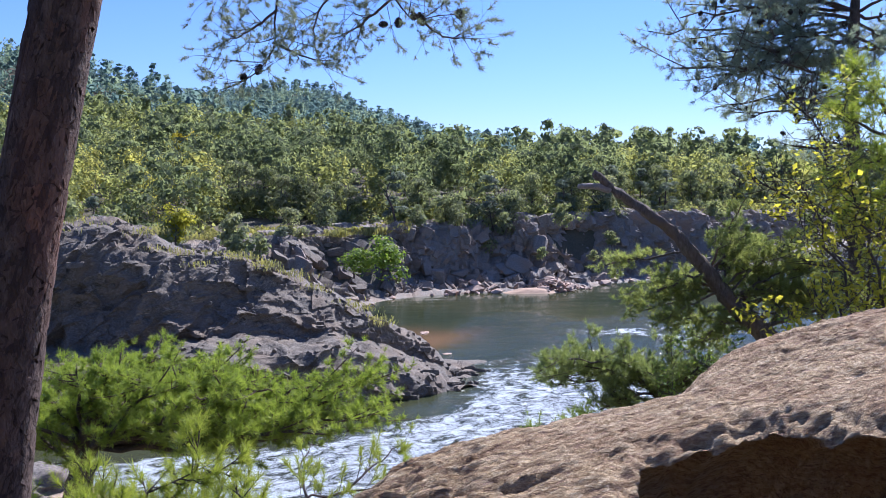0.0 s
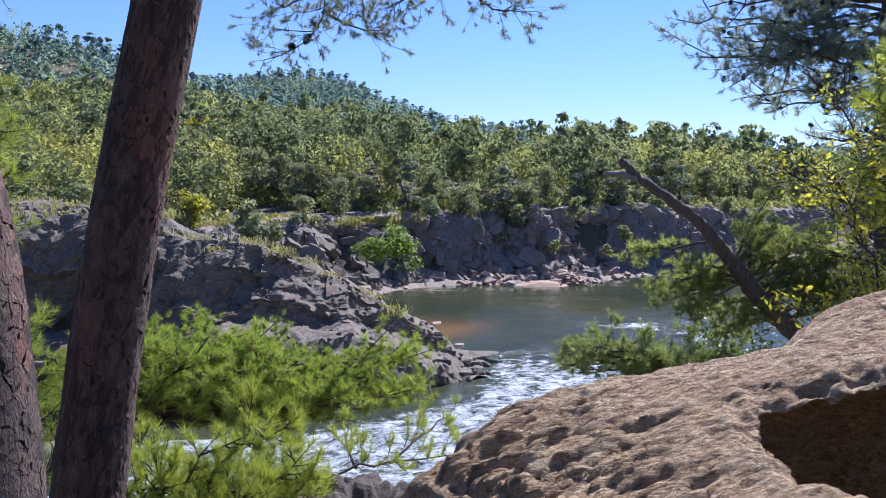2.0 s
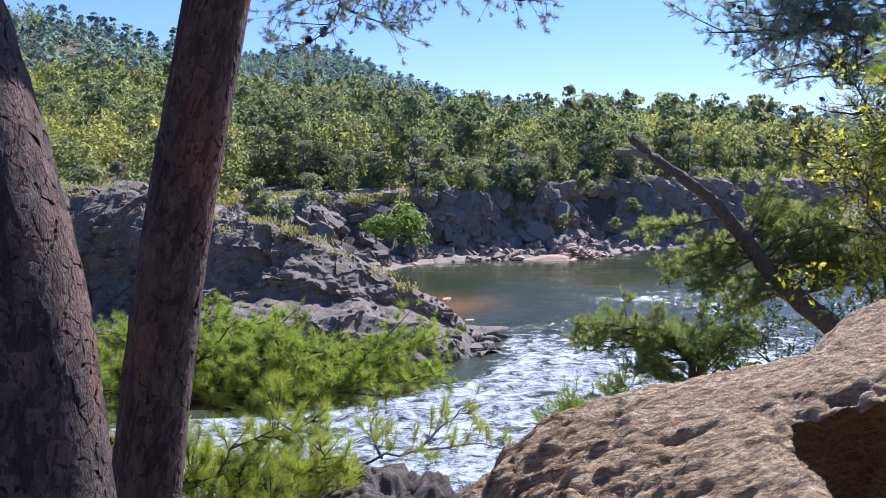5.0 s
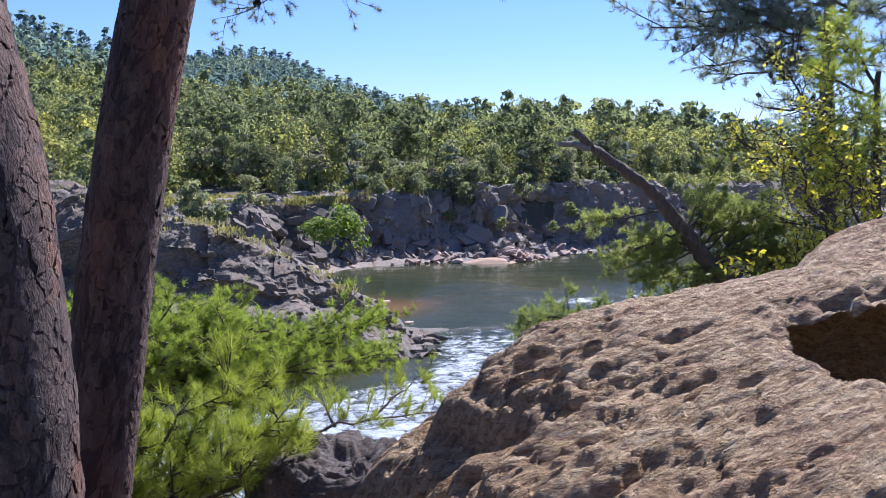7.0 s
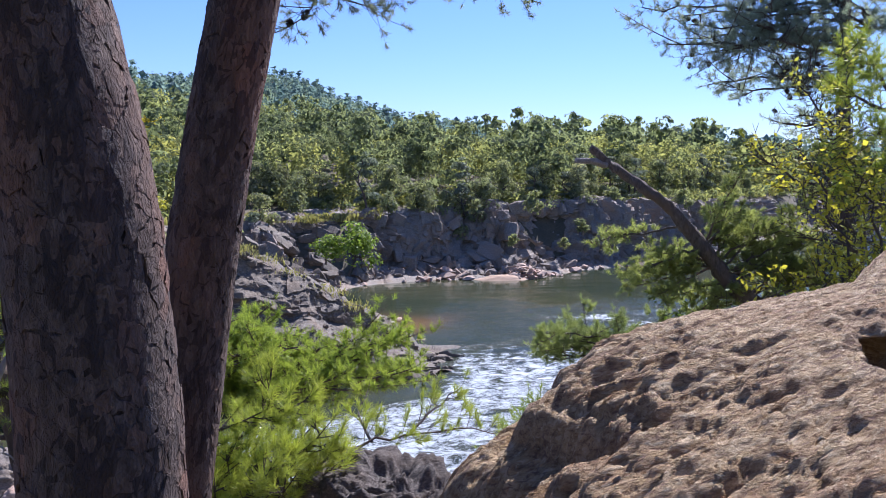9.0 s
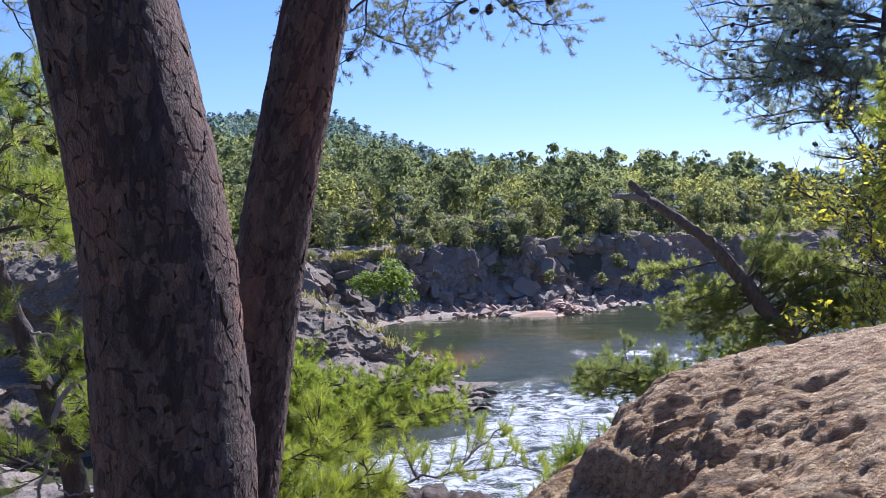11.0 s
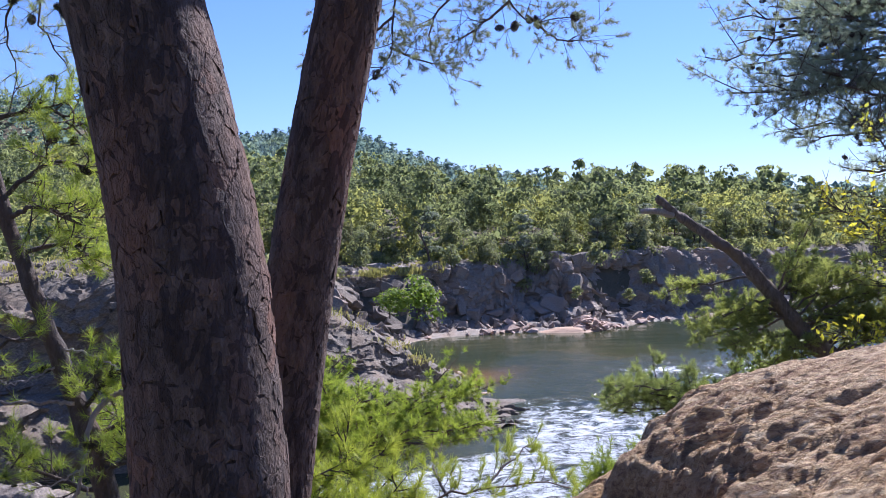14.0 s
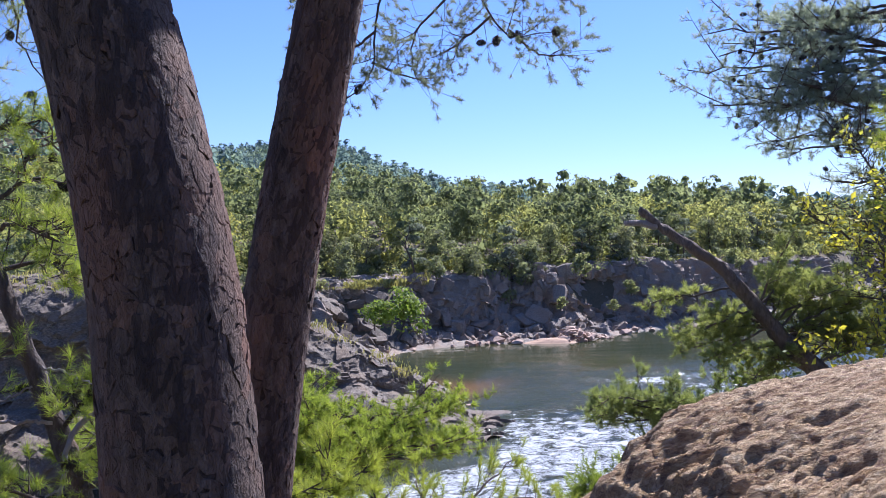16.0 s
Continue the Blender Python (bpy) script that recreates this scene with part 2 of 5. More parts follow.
def bark_material(name, dark, mid, light, red, scale):
    """Flaky bark: fine grain, broad reddish areas, cracks between flakes; each plate has a tone of its own."""
    m, n, l, b = material(name, 0.9)
    co = n.new("ShaderNodeTexCoord").outputs["Object"]
    sq = ((1.0, 1.0, 0.35), (0, 0, 0))
    grain = noise_node(n, l, co, scale, 8, 0.7, sq)
    broad = noise_node(n, l, co, scale * 0.16, 3, 0.5, sq)
    fleck = noise_node(n, l, co, scale * 2.6, 5, 0.7, sq, 1.2)
    col = ramp(n, l, grain, [(0.3, dark), (0.52, mid), (0.74, light)])
    col = mix(n, l, ramp(n, l, broad, [(0.45, (0, 0, 0)), (0.66, (1, 1, 1))]), col, mix(n, l, 0.6, col, red))
    col = mix(n, l, ramp(n, l, fleck, [(0.57, (0, 0, 0)), (0.68, (1, 1, 1))]), col, mix(n, l, 0.45, col, light))
    plate = ramp(n, l, n.new("ShaderNodeObjectInfo").outputs["Random"], [(0.0, (0.86, 0.87, 0.89)), (0.6, (1.0, 0.99, 0.97)), (0.9, (1.1, 1.06, 1.02)), (1.0, (1.25, 1.08, 0.98))])
    col = mix(n, l, 1.0, col, plate, "MULTIPLY")
    l.new(col, b.inputs["Base Color"])
    flakes = noise_node(n, l, co, scale * 1.3, 4, 0.6, ((1.0, 1.0, 0.45), (0, 0, 0)), 2.0)
    steps = ramp(n, l, flakes, [(0.4, (0, 0, 0)), (0.46, (0.4, 0.4, 0.4)), (0.54, (0.5, 0.5, 0.5)), (0.6, (1, 1, 1))])
    nrm = bump(n, l, steps, 1.0, 0.008)
    l.new(bump(n, l, noise_node(n, l, co, scale * 2.2, 8, 0.7, sq), 0.8, 0.005, nrm), b.inputs["Normal"])
    return m


BARK = bark_material("pine_bark", (0.055, 0.039, 0.029), (0.125, 0.09, 0.068), (0.23, 0.175, 0.135), (0.22, 0.115, 0.072), 38.0)
BARK_RED = bark_material("reddish_pine_bark", (0.055, 0.037, 0.026), (0.14, 0.092, 0.066), (0.235, 0.172, 0.128), (0.25, 0.118, 0.07), 38.0)
FURROW = bark_material("furrowed_inner_bark", (0.028, 0.019, 0.015), (0.06, 0.042, 0.034), (0.11, 0.083, 0.068), (0.1, 0.05, 0.037), 38.0)
BARK_GREY = bark_material("grey_bark", (0.035, 0.028, 0.023), (0.08, 0.065, 0.054), (0.16, 0.135, 0.115), (0.15, 0.1, 0.07), 26.0)
SNAG = bark_material("weathered_snag_bark", (0.06, 0.046, 0.036), (0.145, 0.115, 0.09), (0.27, 0.225, 0.18), (0.2, 0.135, 0.085), 20.0)
TWIG = bark_material("twig_bark", (0.045, 0.034, 0.026), (0.09, 0.07, 0.055), (0.16, 0.13, 0.1), (0.11, 0.07, 0.045), 40.0)
DEADWOOD = bark_material("bleached_wood", (0.2, 0.17, 0.145), (0.38, 0.34, 0.3), (0.52, 0.475, 0.43), (0.28, 0.22, 0.18), 40.0)
CONE = bark_material("cone_scales", (0.03, 0.024, 0.02), (0.07, 0.055, 0.045), (0.13, 0.1, 0.08), (0.09, 0.06, 0.04), 60.0)

WOODS = leaf_material("mixed_forest_leaves", TONES := [(0.135, 0.165, 0.125), (0.18, 0.205, 0.12), (0.235, 0.25, 0.115), (0.285, 0.28, 0.105), (0.34, 0.32, 0.095)], (1.5, 1.5, 0.85), attr=True, lucent=0.6, rough=0.85)
# woodland tones shifted to pale blue: distance haze put into the leaf colour
WOODS_HAZED = leaf_material("haze_tinted_hill_leaves", [(r * 0.6 + 0.035, g * 0.7 + 0.06, b + 0.07) for r, g, b in TONES], (1.4, 1.4, 1.15), attr=True, lucent=0.6, rough=0.85)
LEAVES = leaf_material("broad_leaves", [(0.21, 0.235, 0.14), (0.26, 0.28, 0.155), (0.29, 0.3, 0.19)], (1.4, 1.4, 0.85), lucent=0.55, rough=0.75)
LEAF_LIME = leaf_material("lime_leaves", [(0.21, 0.29, 0.06), (0.24, 0.31, 0.065)], (1.3, 1.35, 0.5), lucent=0.5)
LEAF_YELLOW = leaf_material("yellowing_leaves", [(0.42, 0.41, 0.055), (0.54, 0.48, 0.065)], (1.35, 1.3, 0.45), lucent=0.6)
NEEDLE = leaf_material("bright_pine_needles", [(0.25, 0.33, 0.07), (0.36, 0.41, 0.08)], (1.35, 1.35, 0.5), lucent=0.48, rough=0.45)
NEEDLE_DARK = leaf_material("dark_pine_needles", [(0.24, 0.285, 0.125), (0.3, 0.335, 0.135)], (1.4, 1.4, 0.7), lucent=0.52, rough=0.45)
NEEDLE_SHADY = leaf_material("shady_pine_needles", [(0.19, 0.225, 0.17), (0.23, 0.26, 0.19)], (1.3, 1.3, 0.9), lucent=0.52, rough=0.5)
NEEDLE_BLUE = leaf_material("bluish_pine_needles", [(0.24, 0.3, 0.26), (0.3, 0.35, 0.29)], (1.25, 1.25, 0.95), lucent=0.6, rough=0.5)
LEAF_OLIVE = leaf_material("olive_leaves", [(0.3, 0.34, 0.09), (0.38, 0.39, 0.09)], (1.35, 1.35, 0.55), lucent=0.55)
GRASS = leaf_material("dry_grass", [(0.36, 0.35, 0.14), (0.42, 0.39, 0.16)], (1.1, 1.1, 0.6), lucent=0.4)


def soil_material():
    m, n, l, b = material("forest_floor", 0.95)
    co = n.new("ShaderNodeTexCoord").outputs["Object"]
    a = noise_node(n, l, co, 0.22, 8, 0.65)
    c = noise_node(n, l, co, 3.0, 8, 0.7)
    col = ramp(n, l, a, [(0.35, (0.055, 0.065, 0.03)), (0.5, (0.095, 0.09, 0.045)), (0.65, (0.14, 0.12, 0.06))])
    l.new(mix(n, l, 0.5, col, ramp(n, l, c, [(0.3, (0.05, 0.036, 0.022)), (0.7, (0.19, 0.14, 0.085))])), b.inputs["Base Color"])
    l.new(bump(n, l, c, 0.6, 0.15), b.inputs["Normal"])
    return m


def water_material():
    """River water: green-brown depth, ripples, and broken foam where the bed is shallow and steep."""
    m, n, l, b = material("river_water", 0.06)
    b.inputs["IOR"].default_value = 1.33
    co = n.new("ShaderNodeTexCoord").outputs["Object"]
    at = n.new("ShaderNodeAttribute")
    at.attribute_name = "foam"
    sq = ((0.85, 1.3, 1.0), (0, 0, 0.35))
    fine = noise_node(n, l, co, 5.5, 9, 0.8, sq, 0.9)
    mid = noise_node(n, l, co, 0.8, 6, 0.65, sq, 0.8)
    ad = n.new("ShaderNodeMath")
    ad.operation = "ADD"
    l.new(fine, ad.inputs[0]), l.new(mid, ad.inputs[1])
    mu = n.new("ShaderNodeMath")
    mu.operation = "MULTIPLY_ADD"
    l.new(at.outputs["Fac"], mu.inputs[0])
    mu.inputs[1].default_value = 0.62
    l.new(ad.outputs[0], mu.inputs[2])
    foam = ramp(n, l, mu.outputs[0], [(0.0, (0, 0, 0)), (0.5, (0, 0, 0)), (1.0, (1, 1, 1))])
    sc = n.new("ShaderNodeMapRange")
    sc.inputs["From Min"].default_value, sc.inputs["From Max"].default_value = 1.5, 1.74
    l.new(mu.outputs[0], sc.inputs["Value"])
    depth = noise_node(n, l, co, 0.05, 4, 0.5)
    body = ramp(n, l, depth, [(0.35, (0.04, 0.052, 0.026)), (0.65, (0.068, 0.07, 0.032))])
    sho = n.new("ShaderNodeAttribute")
    sho.attribute_name = "shoal"
    body = mix(n, l, sho.outputs["Fac"], body, (0.2, 0.115, 0.055))
    l.new(mix(n, l, sc.outputs[0], body, (0.72, 0.78, 0.79)), b.inputs["Base Color"])
    rr = n.new("ShaderNodeMapRange")
    rr.inputs["To Min"].default_value, rr.inputs["To Max"].default_value = 0.07, 0.6
    l.new(sc.outputs[0], rr.inputs["Value"])
    l.new(rr.outputs[0], b.inputs["Roughness"])
    st = n.new("ShaderNodeMapRange")
    st.inputs["To Min"].default_value, st.inputs["To Max"].default_value = 0.02, 0.8
    l.new(at.outputs["Fac"], st.inputs["Value"])
    bp = n.new("ShaderNodeBump")
    bp.inputs["Distance"].default_value = 0.32
    l.new(st.outputs[0], bp.inputs["Strength"])
    l.new(fine, bp.inputs["Height"])
    l.new(bump(n, l, noise_node(n, l, co, 4.5, 4, 0.6, sq), 0.06, 0.05, bp.outputs[0]), b.inputs["Normal"])
    return m


SOIL, WATER = soil_material(), water_material()
SAND = rock_material("wet_tan_sand", (0.34, 0.21, 0.13), (0.5, 0.33, 0.21), (0.58, 0.42, 0.29), (0.3, 0.2, 0.12), 1.2, 0.04, None)

# ---- ground, river, rock ----
FAR_X = [-900, -400, -120, -60, -30, -13, -10, -6, 2, 11, 24, 40, 60, 92, 115, 160, 230, 330, 500, 1500]
FAR_Y = [30, 60, 92, 100, 106, 114, 120, 133, 140, 143, 149, 164, 184, 237, 264, 302, 347, 402, 480, 900]
SHORE = [(-44, 108), (-25, 113), (-14, 116), (-10.2, 120.8), (-6.2, 129.6), (1.7, 136), (10.6, 138), (17.7, 139.5), (23.3, 144.3), (30, 153), (39.6, 159), (55, 174), (73, 200), (92, 230), (115, 258), (160, 296), (230, 342)]


def column(x, y):
    """The sight column in which a far place lies."""
    return 784 + 1644 * x / np.maximum(y, 60)


def ground_height(x, y):
    u = column(x, y)
    e = y - np.interp(x, FAR_X, FAR_Y)
    steep = -1.6 + 11.6 * smooth(7, 14, e)
    gentle = -1.6 + 9.6 * smooth(13, 26, e) + 2.3 * smooth(26, 50, e)
    w = smooth(-16, -6, x)
    far = steep * w + gentle * (1 - w)
    zn = np.interp(u, [-2500, -300, 0, 180, 300, 520, 700, 800, 1000], [30, 36, 34, 31, 29, 23, 21, 16.5, 14.5])
    zc = np.interp(u, [-2500, -300, 0, 180, 300, 420, 520, 640, 800, 1000], [75, 86, 79, 67, 56, 48, 38, 26, 18, 15])
    zb = np.interp(u, [-2500, -300, 100, 300, 440, 520, 600, 660, 720, 790, 900, 1100, 1300, 1500, 1900, 3000], [70, 75, 80, 85, 89, 92, 84, 70, 61, 50, 42, 33, 28, 37, 48, 55])
    a = 10.3 + (zn - 10.3) * np.clip((y - 150) / 140, 0, 1) ** 1.1 + (zc - zn) * smooth(330, 480, y) - 0.06 * np.clip(y - 480, 0, 400)
    b = 10.3 + (zb - 10.3) * np.clip((y - 240) / 560, 0, 1) ** 1.25 - 0.03 * np.clip(y - 800, 0, 1500)
    rise = np.maximum(a, b) - 10.3
    rise = rise + smooth(180, 320, y) * 3.5 * fbm(np.stack([x / 60, y / 60, 0 * x], 1), 3, 11)
    far = far + rise * smooth(10, 40, e)
    shift = np.interp(x, [-900, -30, 0, 10, 30, 60, 100, 200, 500, 1500], [-8, 0, 0, 0, 10, 40, 95, 225, 380, 760])
    near = np.interp(y - shift, [-300, -20, 0, 2.2, 3.2, 4, 6, 10, 16, 25, 33, 40], [24, 16.2, 14.6, 14.3, 13.9, 13.2, 11.6, 8.8, 5.6, 2.2, -0.4, -1.6])
    near = near + smooth(3.5, 12, y) * 0.7 * fbm(np.stack([x / 3, y / 3, 0 * x], 1), 4, 5) * smooth(-2, 1, near)
    return np.maximum(near, far)


def stretched(n, lo, mid, hi, power=3.0):
    """n values from lo to hi, densest near mid."""
    t = np.linspace(-1, 1, n)
    s = np.sign(t) * np.abs(t) ** power * 0.8 + 0.2 * t
    return np.where(s < 0, mid + s * (mid - lo), mid + s * (hi - mid))


gx, gy = stretched(180, -1600, 0, 1600), stretched(230, -400, 110, 3600, 2.6)
GX, GY = np.meshgrid(gx, gy, indexing="ij")
gv = np.stack([GX.ravel(), GY.ravel(), ground_height(GX.ravel(), GY.ravel())], 1)
tagged(part("ground", (gv, grid_faces(180, 230)), SOIL), "brown leaf-littered ground rising into wooded hills", "ground", kind="structure")

# river: fine waves in the gorge, plain beyond
wx = np.concatenate([[-900, -300, -120], np.linspace(-40, 62, 210), [80, 110, 160, 250, 400, 900, 1600]])
wy = np.concatenate([[8, 20], np.linspace(28, 172, 280), [185, 205, 240, 300, 400, 600, 1000, 2000, 3600]])
WX, WY = np.meshgrid(wx, wy, indexing="ij")
px, py = WX.ravel(), WY.ravel()
rapid = smooth(106, 70, py + 4.0 * fbm(np.stack([px / 16, py / 9, 0 * px], 1), 3, 21)) * smooth(20, 30, py)
rapid = np.maximum(rapid, 0.74 * smooth(132, 96, py) * smooth(-3, 8, px) * (0.75 + 0.5 * fbm(np.stack([px / 9, py / 6, 0 * px], 1), 3, 27)))
rapid = np.maximum(rapid, 0.36 * smooth(140, 175, py) * smooth(45, 60, px))
# foam thinned before the outcrop: calm strip that darkens like its cast shadow
shade_dist = py - np.interp(column(px, py), [-420, 0, 200, 430, 520, 600, 680, 770, 890], [50, 58, 60, 62, 63.5, 65.5, 68.5, 71.5, 77])
rapid = rapid * (1 - 0.8 * smooth(-8.5, -3.5, shade_dist + 1.5 * fbm(np.stack([px / 4, py / 4, 0 * px], 1), 2, 29)) * smooth(5, -1, px))
inside = smooth(-40, -36, px) * smooth(62, 58, px) * smooth(28, 31, py) * smooth(172, 165, py)
wave = 0.3 * fbm(np.stack([px / 5.0 + py / 11, py / 2.2 - px / 9, 0 * px], 1), 4, 31, 0.55)
wave = wave * (0.06 + 0.94 * rapid ** 1.3) * inside
river = part("river", (np.stack([px, py, wave], 1), grid_faces(len(wx), len(wy))), WATER)
fa = river.data.attributes.new("foam", "FLOAT", "POINT")
fa.data.foreach_set("value", rapid.astype(np.float32))
shoal = np.exp(-(np.hypot((px + 3.2 - 0.55 * (py - 92)) / 3.4, (py - 92) / 9.5)) ** 2.5) + 0.6 * np.exp(-(np.hypot((px + 3.5) / 3.5, (py - 101) / 4)) ** 2)
river.data.attributes.new("shoal", "FLOAT", "POINT").data.foreach_set("value", shoal.astype(np.float32))
tagged(river, "green-brown river breaking into white sparkling rapids", "river", kind="structure")

# rock outcrop on the far bank
ou = np.linspace(-420, 890, 460)
toe = np.interp(ou, [-420, 0, 200, 430, 520, 600, 680, 770, 890], [50, 58, 60, 62, 63.5, 65.5, 68.5, 71.5, 77])
slope_to = np.interp(ou, [-420, 200, 440, 600, 680, 770, 890], [96, 99, 93, 89, 86, 84, 88])
rise = np.interp(ou, [-420, 0, 80, 140, 200, 260, 330, 440, 520, 600, 640, 680, 720, 760, 800, 890], [13, 12.4, 12.3, 12.2, 12.8, 11.5, 9.5, 9.1, 7.8, 5.9, 5.0, 3.8, 2.9, 2.0, -0.4, -1.2])
drop = (16.236 - rise) / slope_to
ledge = np.interp(ou, [-420, 300, 450, 600, 700, 890], [3.0, 3.4, 4.4, 4.6, 4.0, 3.0])
top = rise
for _ in range(6):
    low = np.minimum(np.interp(ou, [-420, 200, 350, 600, 680, 770, 890], [4.4, 4.4, 5.0, 4.5, 3.0, 1.3, -1.5]), top - 0.4)
    H = top - low
    crest = toe + 1.6 + ledge + 0.5 * H + 2.2
    top = 16.236 - drop * crest
fall = np.interp(ou, [-420, 250, 450, 600, 890], [0.3, 0.6, 2.5, 4.0, 3.0])
KD = np.stack([toe - 1.5, toe, toe + 0.9, toe + 1.6, toe + 1.6 + ledge, toe + 1.6 + ledge + 0.2 * H, toe + 1.6 + ledge + 0.5 * H, crest, crest + 7, crest + 14], 1)
KZ = np.stack([0 * low - 1.6, 0 * low - 0.1, 0.75 * low, low, low + 0.35, low + 0.6 * H, low + 0.93 * H, top, top - fall * 0.6, top - fall * 2.0], 1)
ov = np.concatenate([np.linspace(k, k + 1, n, endpoint=False) for k, n in enumerate((8, 36, 12, 26, 58, 46, 26, 10, 8))])
kk = np.minimum(ov.astype(int), 8)
od = (KD[:, kk] * (1 - ov + kk) + KD[:, kk + 1] * (ov - kk)).ravel()
oz = (KZ[:, kk] * (1 - ov + kk) + KZ[:, kk + 1] * (ov - kk)).ravel()
OU, OV = [a.ravel() for a in np.meshgrid(ou, ov, indexing="ij")]
ox, oy = (OU - 784) / 1644 * od, od
mixlr = smooth(300, 400, OU + 25 * fbm(np.stack([oy / 8, 0 * ox, 0 * ox], 1), 2, 43))
wallish = smooth(0.9, 1.4, OV) * smooth(8.6, 7.4, OV)
left_b = 1.9 * blocks(ox, oz, 5.6, 1.0, 1.6, 53, 1.0) + 0.8 * blocks(ox, oz, 2.2, 0.85, 1.7, 54, 0.9) + 0.2 * blocks(ox, oz, 0.8, 0.5, 1.7, 55)
right_b = 1.3 * blocks(ox, oz, 3.4, -0.28, 2.2, 56, 0.9) + 0.55 * blocks(ox, oz, 1.3, -0.3, 2.3, 57, 0.9) + 0.13 * blocks(ox, oz, 0.55, -0.15, 2.2, 58)
oy = oy + wallish * ((left_b * (1 - mixlr) + right_b * mixlr) + 1.5 * fbm(np.stack([ox / 7, oz / 6, 0 * ox], 1), 2, 41) + 0.16 * fbm(np.stack([ox * 1.5, oz * 2.5, 0 * ox], 1), 3, 42))
seg = np.clip(((ox + 4) * 7.6 + (oy - 79) * 5.4) / (7.6 ** 2 + 5.4 ** 2), 0, 1)
dspit = np.hypot(ox + 4 - 7.6 * seg, oy - 79 - 5.4 * seg)
oz = np.maximum(oz, -1.2 + (2.6 - 1.1 * seg) * np.exp(-(dspit / 2.6) ** 2))
firm = smooth(0.8, 1.3, OV) * smooth(-1.2, 0.6, oz)
lean = 0.42
oz = oz + firm * (0.3 * blocks(ox, oy, 3.5, lean, 1.6, 51, 0.7) + 0.3 * fbm(np.stack([ox / 2, oy / 2, oz / 2], 1), 3, 52))
out_v = np.stack([ox, oy, oz], 1)
outcrop = part("rock_outcrop", (out_v, grid_faces(460, 230)), ROCK_BANK, smooth_faces=False)
tagged(outcrop, "jointed dark grey-brown rock outcrop stepping down to the water", "rock", kind="structure")


def block_mesh(name, rng, dims, rock):
    """An angular joint block: a box with shifted corners and broken edges."""
    bm = bmesh.new()
    for sx in (-1, 1):
        for sy in (-1, 1):
            for sz in (-1, 1):
                c = np.array([sx, sy, sz]) * dims * rng.uniform(0.72, 1.0, 3)
                for k in range(3):
                    d = c.copy()
                    d[k] *= rng.uniform(0.45, 0.85)
                    bm.verts.new(d + rng.normal(0, 0.06, 3))
    out = bmesh.ops.convex_hull(bm, input=bm.verts)
    bmesh.ops.delete(bm, geom=[g for g in out["geom_interior"] if isinstance(g, bmesh.types.BMVert)], context="VERTS")
    me = bpy.data.meshes.new(name)
    bm.to_mesh(me), bm.free()
    me.materials.append(rock)
    return me


rng = np.random.default_rng(17)
SLAB, SLAB_BANK = [[block_mesh("rock_block", rng, np.array([1.0, 0.75, 0.4]) * rng.uniform(0.85, 1.15, 3), rock) for _ in range(9)] for rock in (ROCK_GREY, ROCK_BANK)]
V4 = out_v.reshape(460, 230, 3)
loose_v, loose_d, loose_s = [], [], []
for k in range(900):
    i, j = rng.integers(110, 455), rng.integers(10, 210)
    p = V4[i, j]
    if p[2] < -0.3:
        continue
    flat = 3.0 < ov[j] < 4.0 or ov[j] > 6.6
    s_ = rng.uniform(0.2, 0.5) if k < 200 else rng.uniform(0.1, 0.35)
    s_ = s_ * (0.5 if ov[j] > 6.6 else 1.0)
    d = Vector((rng.normal(0.1, 0.3), rng.normal(-0.2, 0.2), 1.0)) if flat else Vector((rng.normal(0.15, 0.3), -1.0, rng.normal(0.2, 0.2)))
    at = p + ([0, 0.1 * s_, -0.22 * s_] if flat else [0, 0.5 * s_, 0])
    if k < 200:
        b_ = part("rock_block", SLAB_BANK[k % 9], ROCK_BANK, outcrop)
        b_.location, b_.rotation_euler, b_.scale = at, d.to_track_quat("Z", "Y").to_euler(), (s_ * 1.5, s_ * 0.75, s_)
    else:
        loose_v.append(at), loose_s.append(s_), loose_d.append(tuple(d))


def tri_arrays(me):
    me.calc_loop_triangles()
    v = np.empty(len(me.vertices) * 3, np.float32)
    me.vertices.foreach_get("co", v)
    return v.reshape(-1, 3).astype(float), np.array([list(t.vertices) for t in me.loop_triangles])


SLAB_TRI = [tri_arrays(me) for me in SLAB]
tagged(part("small_blocks", scatter(SLAB_TRI, loose_v, loose_d, loose_s, rng), ROCK_BANK, outcrop, smooth_faces=False), kind="stuff")

# cliff along the far shore
sh = curve_points([(a, b, 0) for a, b in SHORE], 700)[:, :2]
step = np.hypot(*np.diff(sh, axis=0).T)
arc = np.concatenate([[0], np.cumsum(step)])
even = np.concatenate([np.arange(0, 150, 0.33), np.arange(150, arc[-1], 1.2)])
sh = np.stack([np.interp(even, arc, sh[:, 0]), np.interp(even, arc, sh[:, 1])], 1)
tan = np.gradient(sh, axis=0)
tan /= np.linalg.norm(tan, axis=1, keepdims=True)
inl = np.stack([-tan[:, 1], tan[:, 0]], 1)
for _ in range(30):
    inl[1:-1] = (inl[:-2] + inl[1:-1] * 2 + inl[2:]) / 4
inl /= np.linalg.norm(inl, axis=1, keepdims=True)
ca = np.linspace(0, 1, 96)
prof_o = np.interp(ca, [0, 0.1, 0.22, 0.3, 0.45, 0.6, 0.75, 0.85, 1], [-1, 2.5, 6.5, 8, 9, 10.4, 12, 15, 26])
prof_z = np.interp(ca, [0, 0.1, 0.22, 0.3, 0.45, 0.6, 0.75, 0.85, 1], [-0.08, 0.035, 0.09, 0.2, 0.5, 0.8, 0.97, 1.0, 1.02])
S, A = [a.ravel() for a in np.meshgrid(even, ca, indexing="ij")]
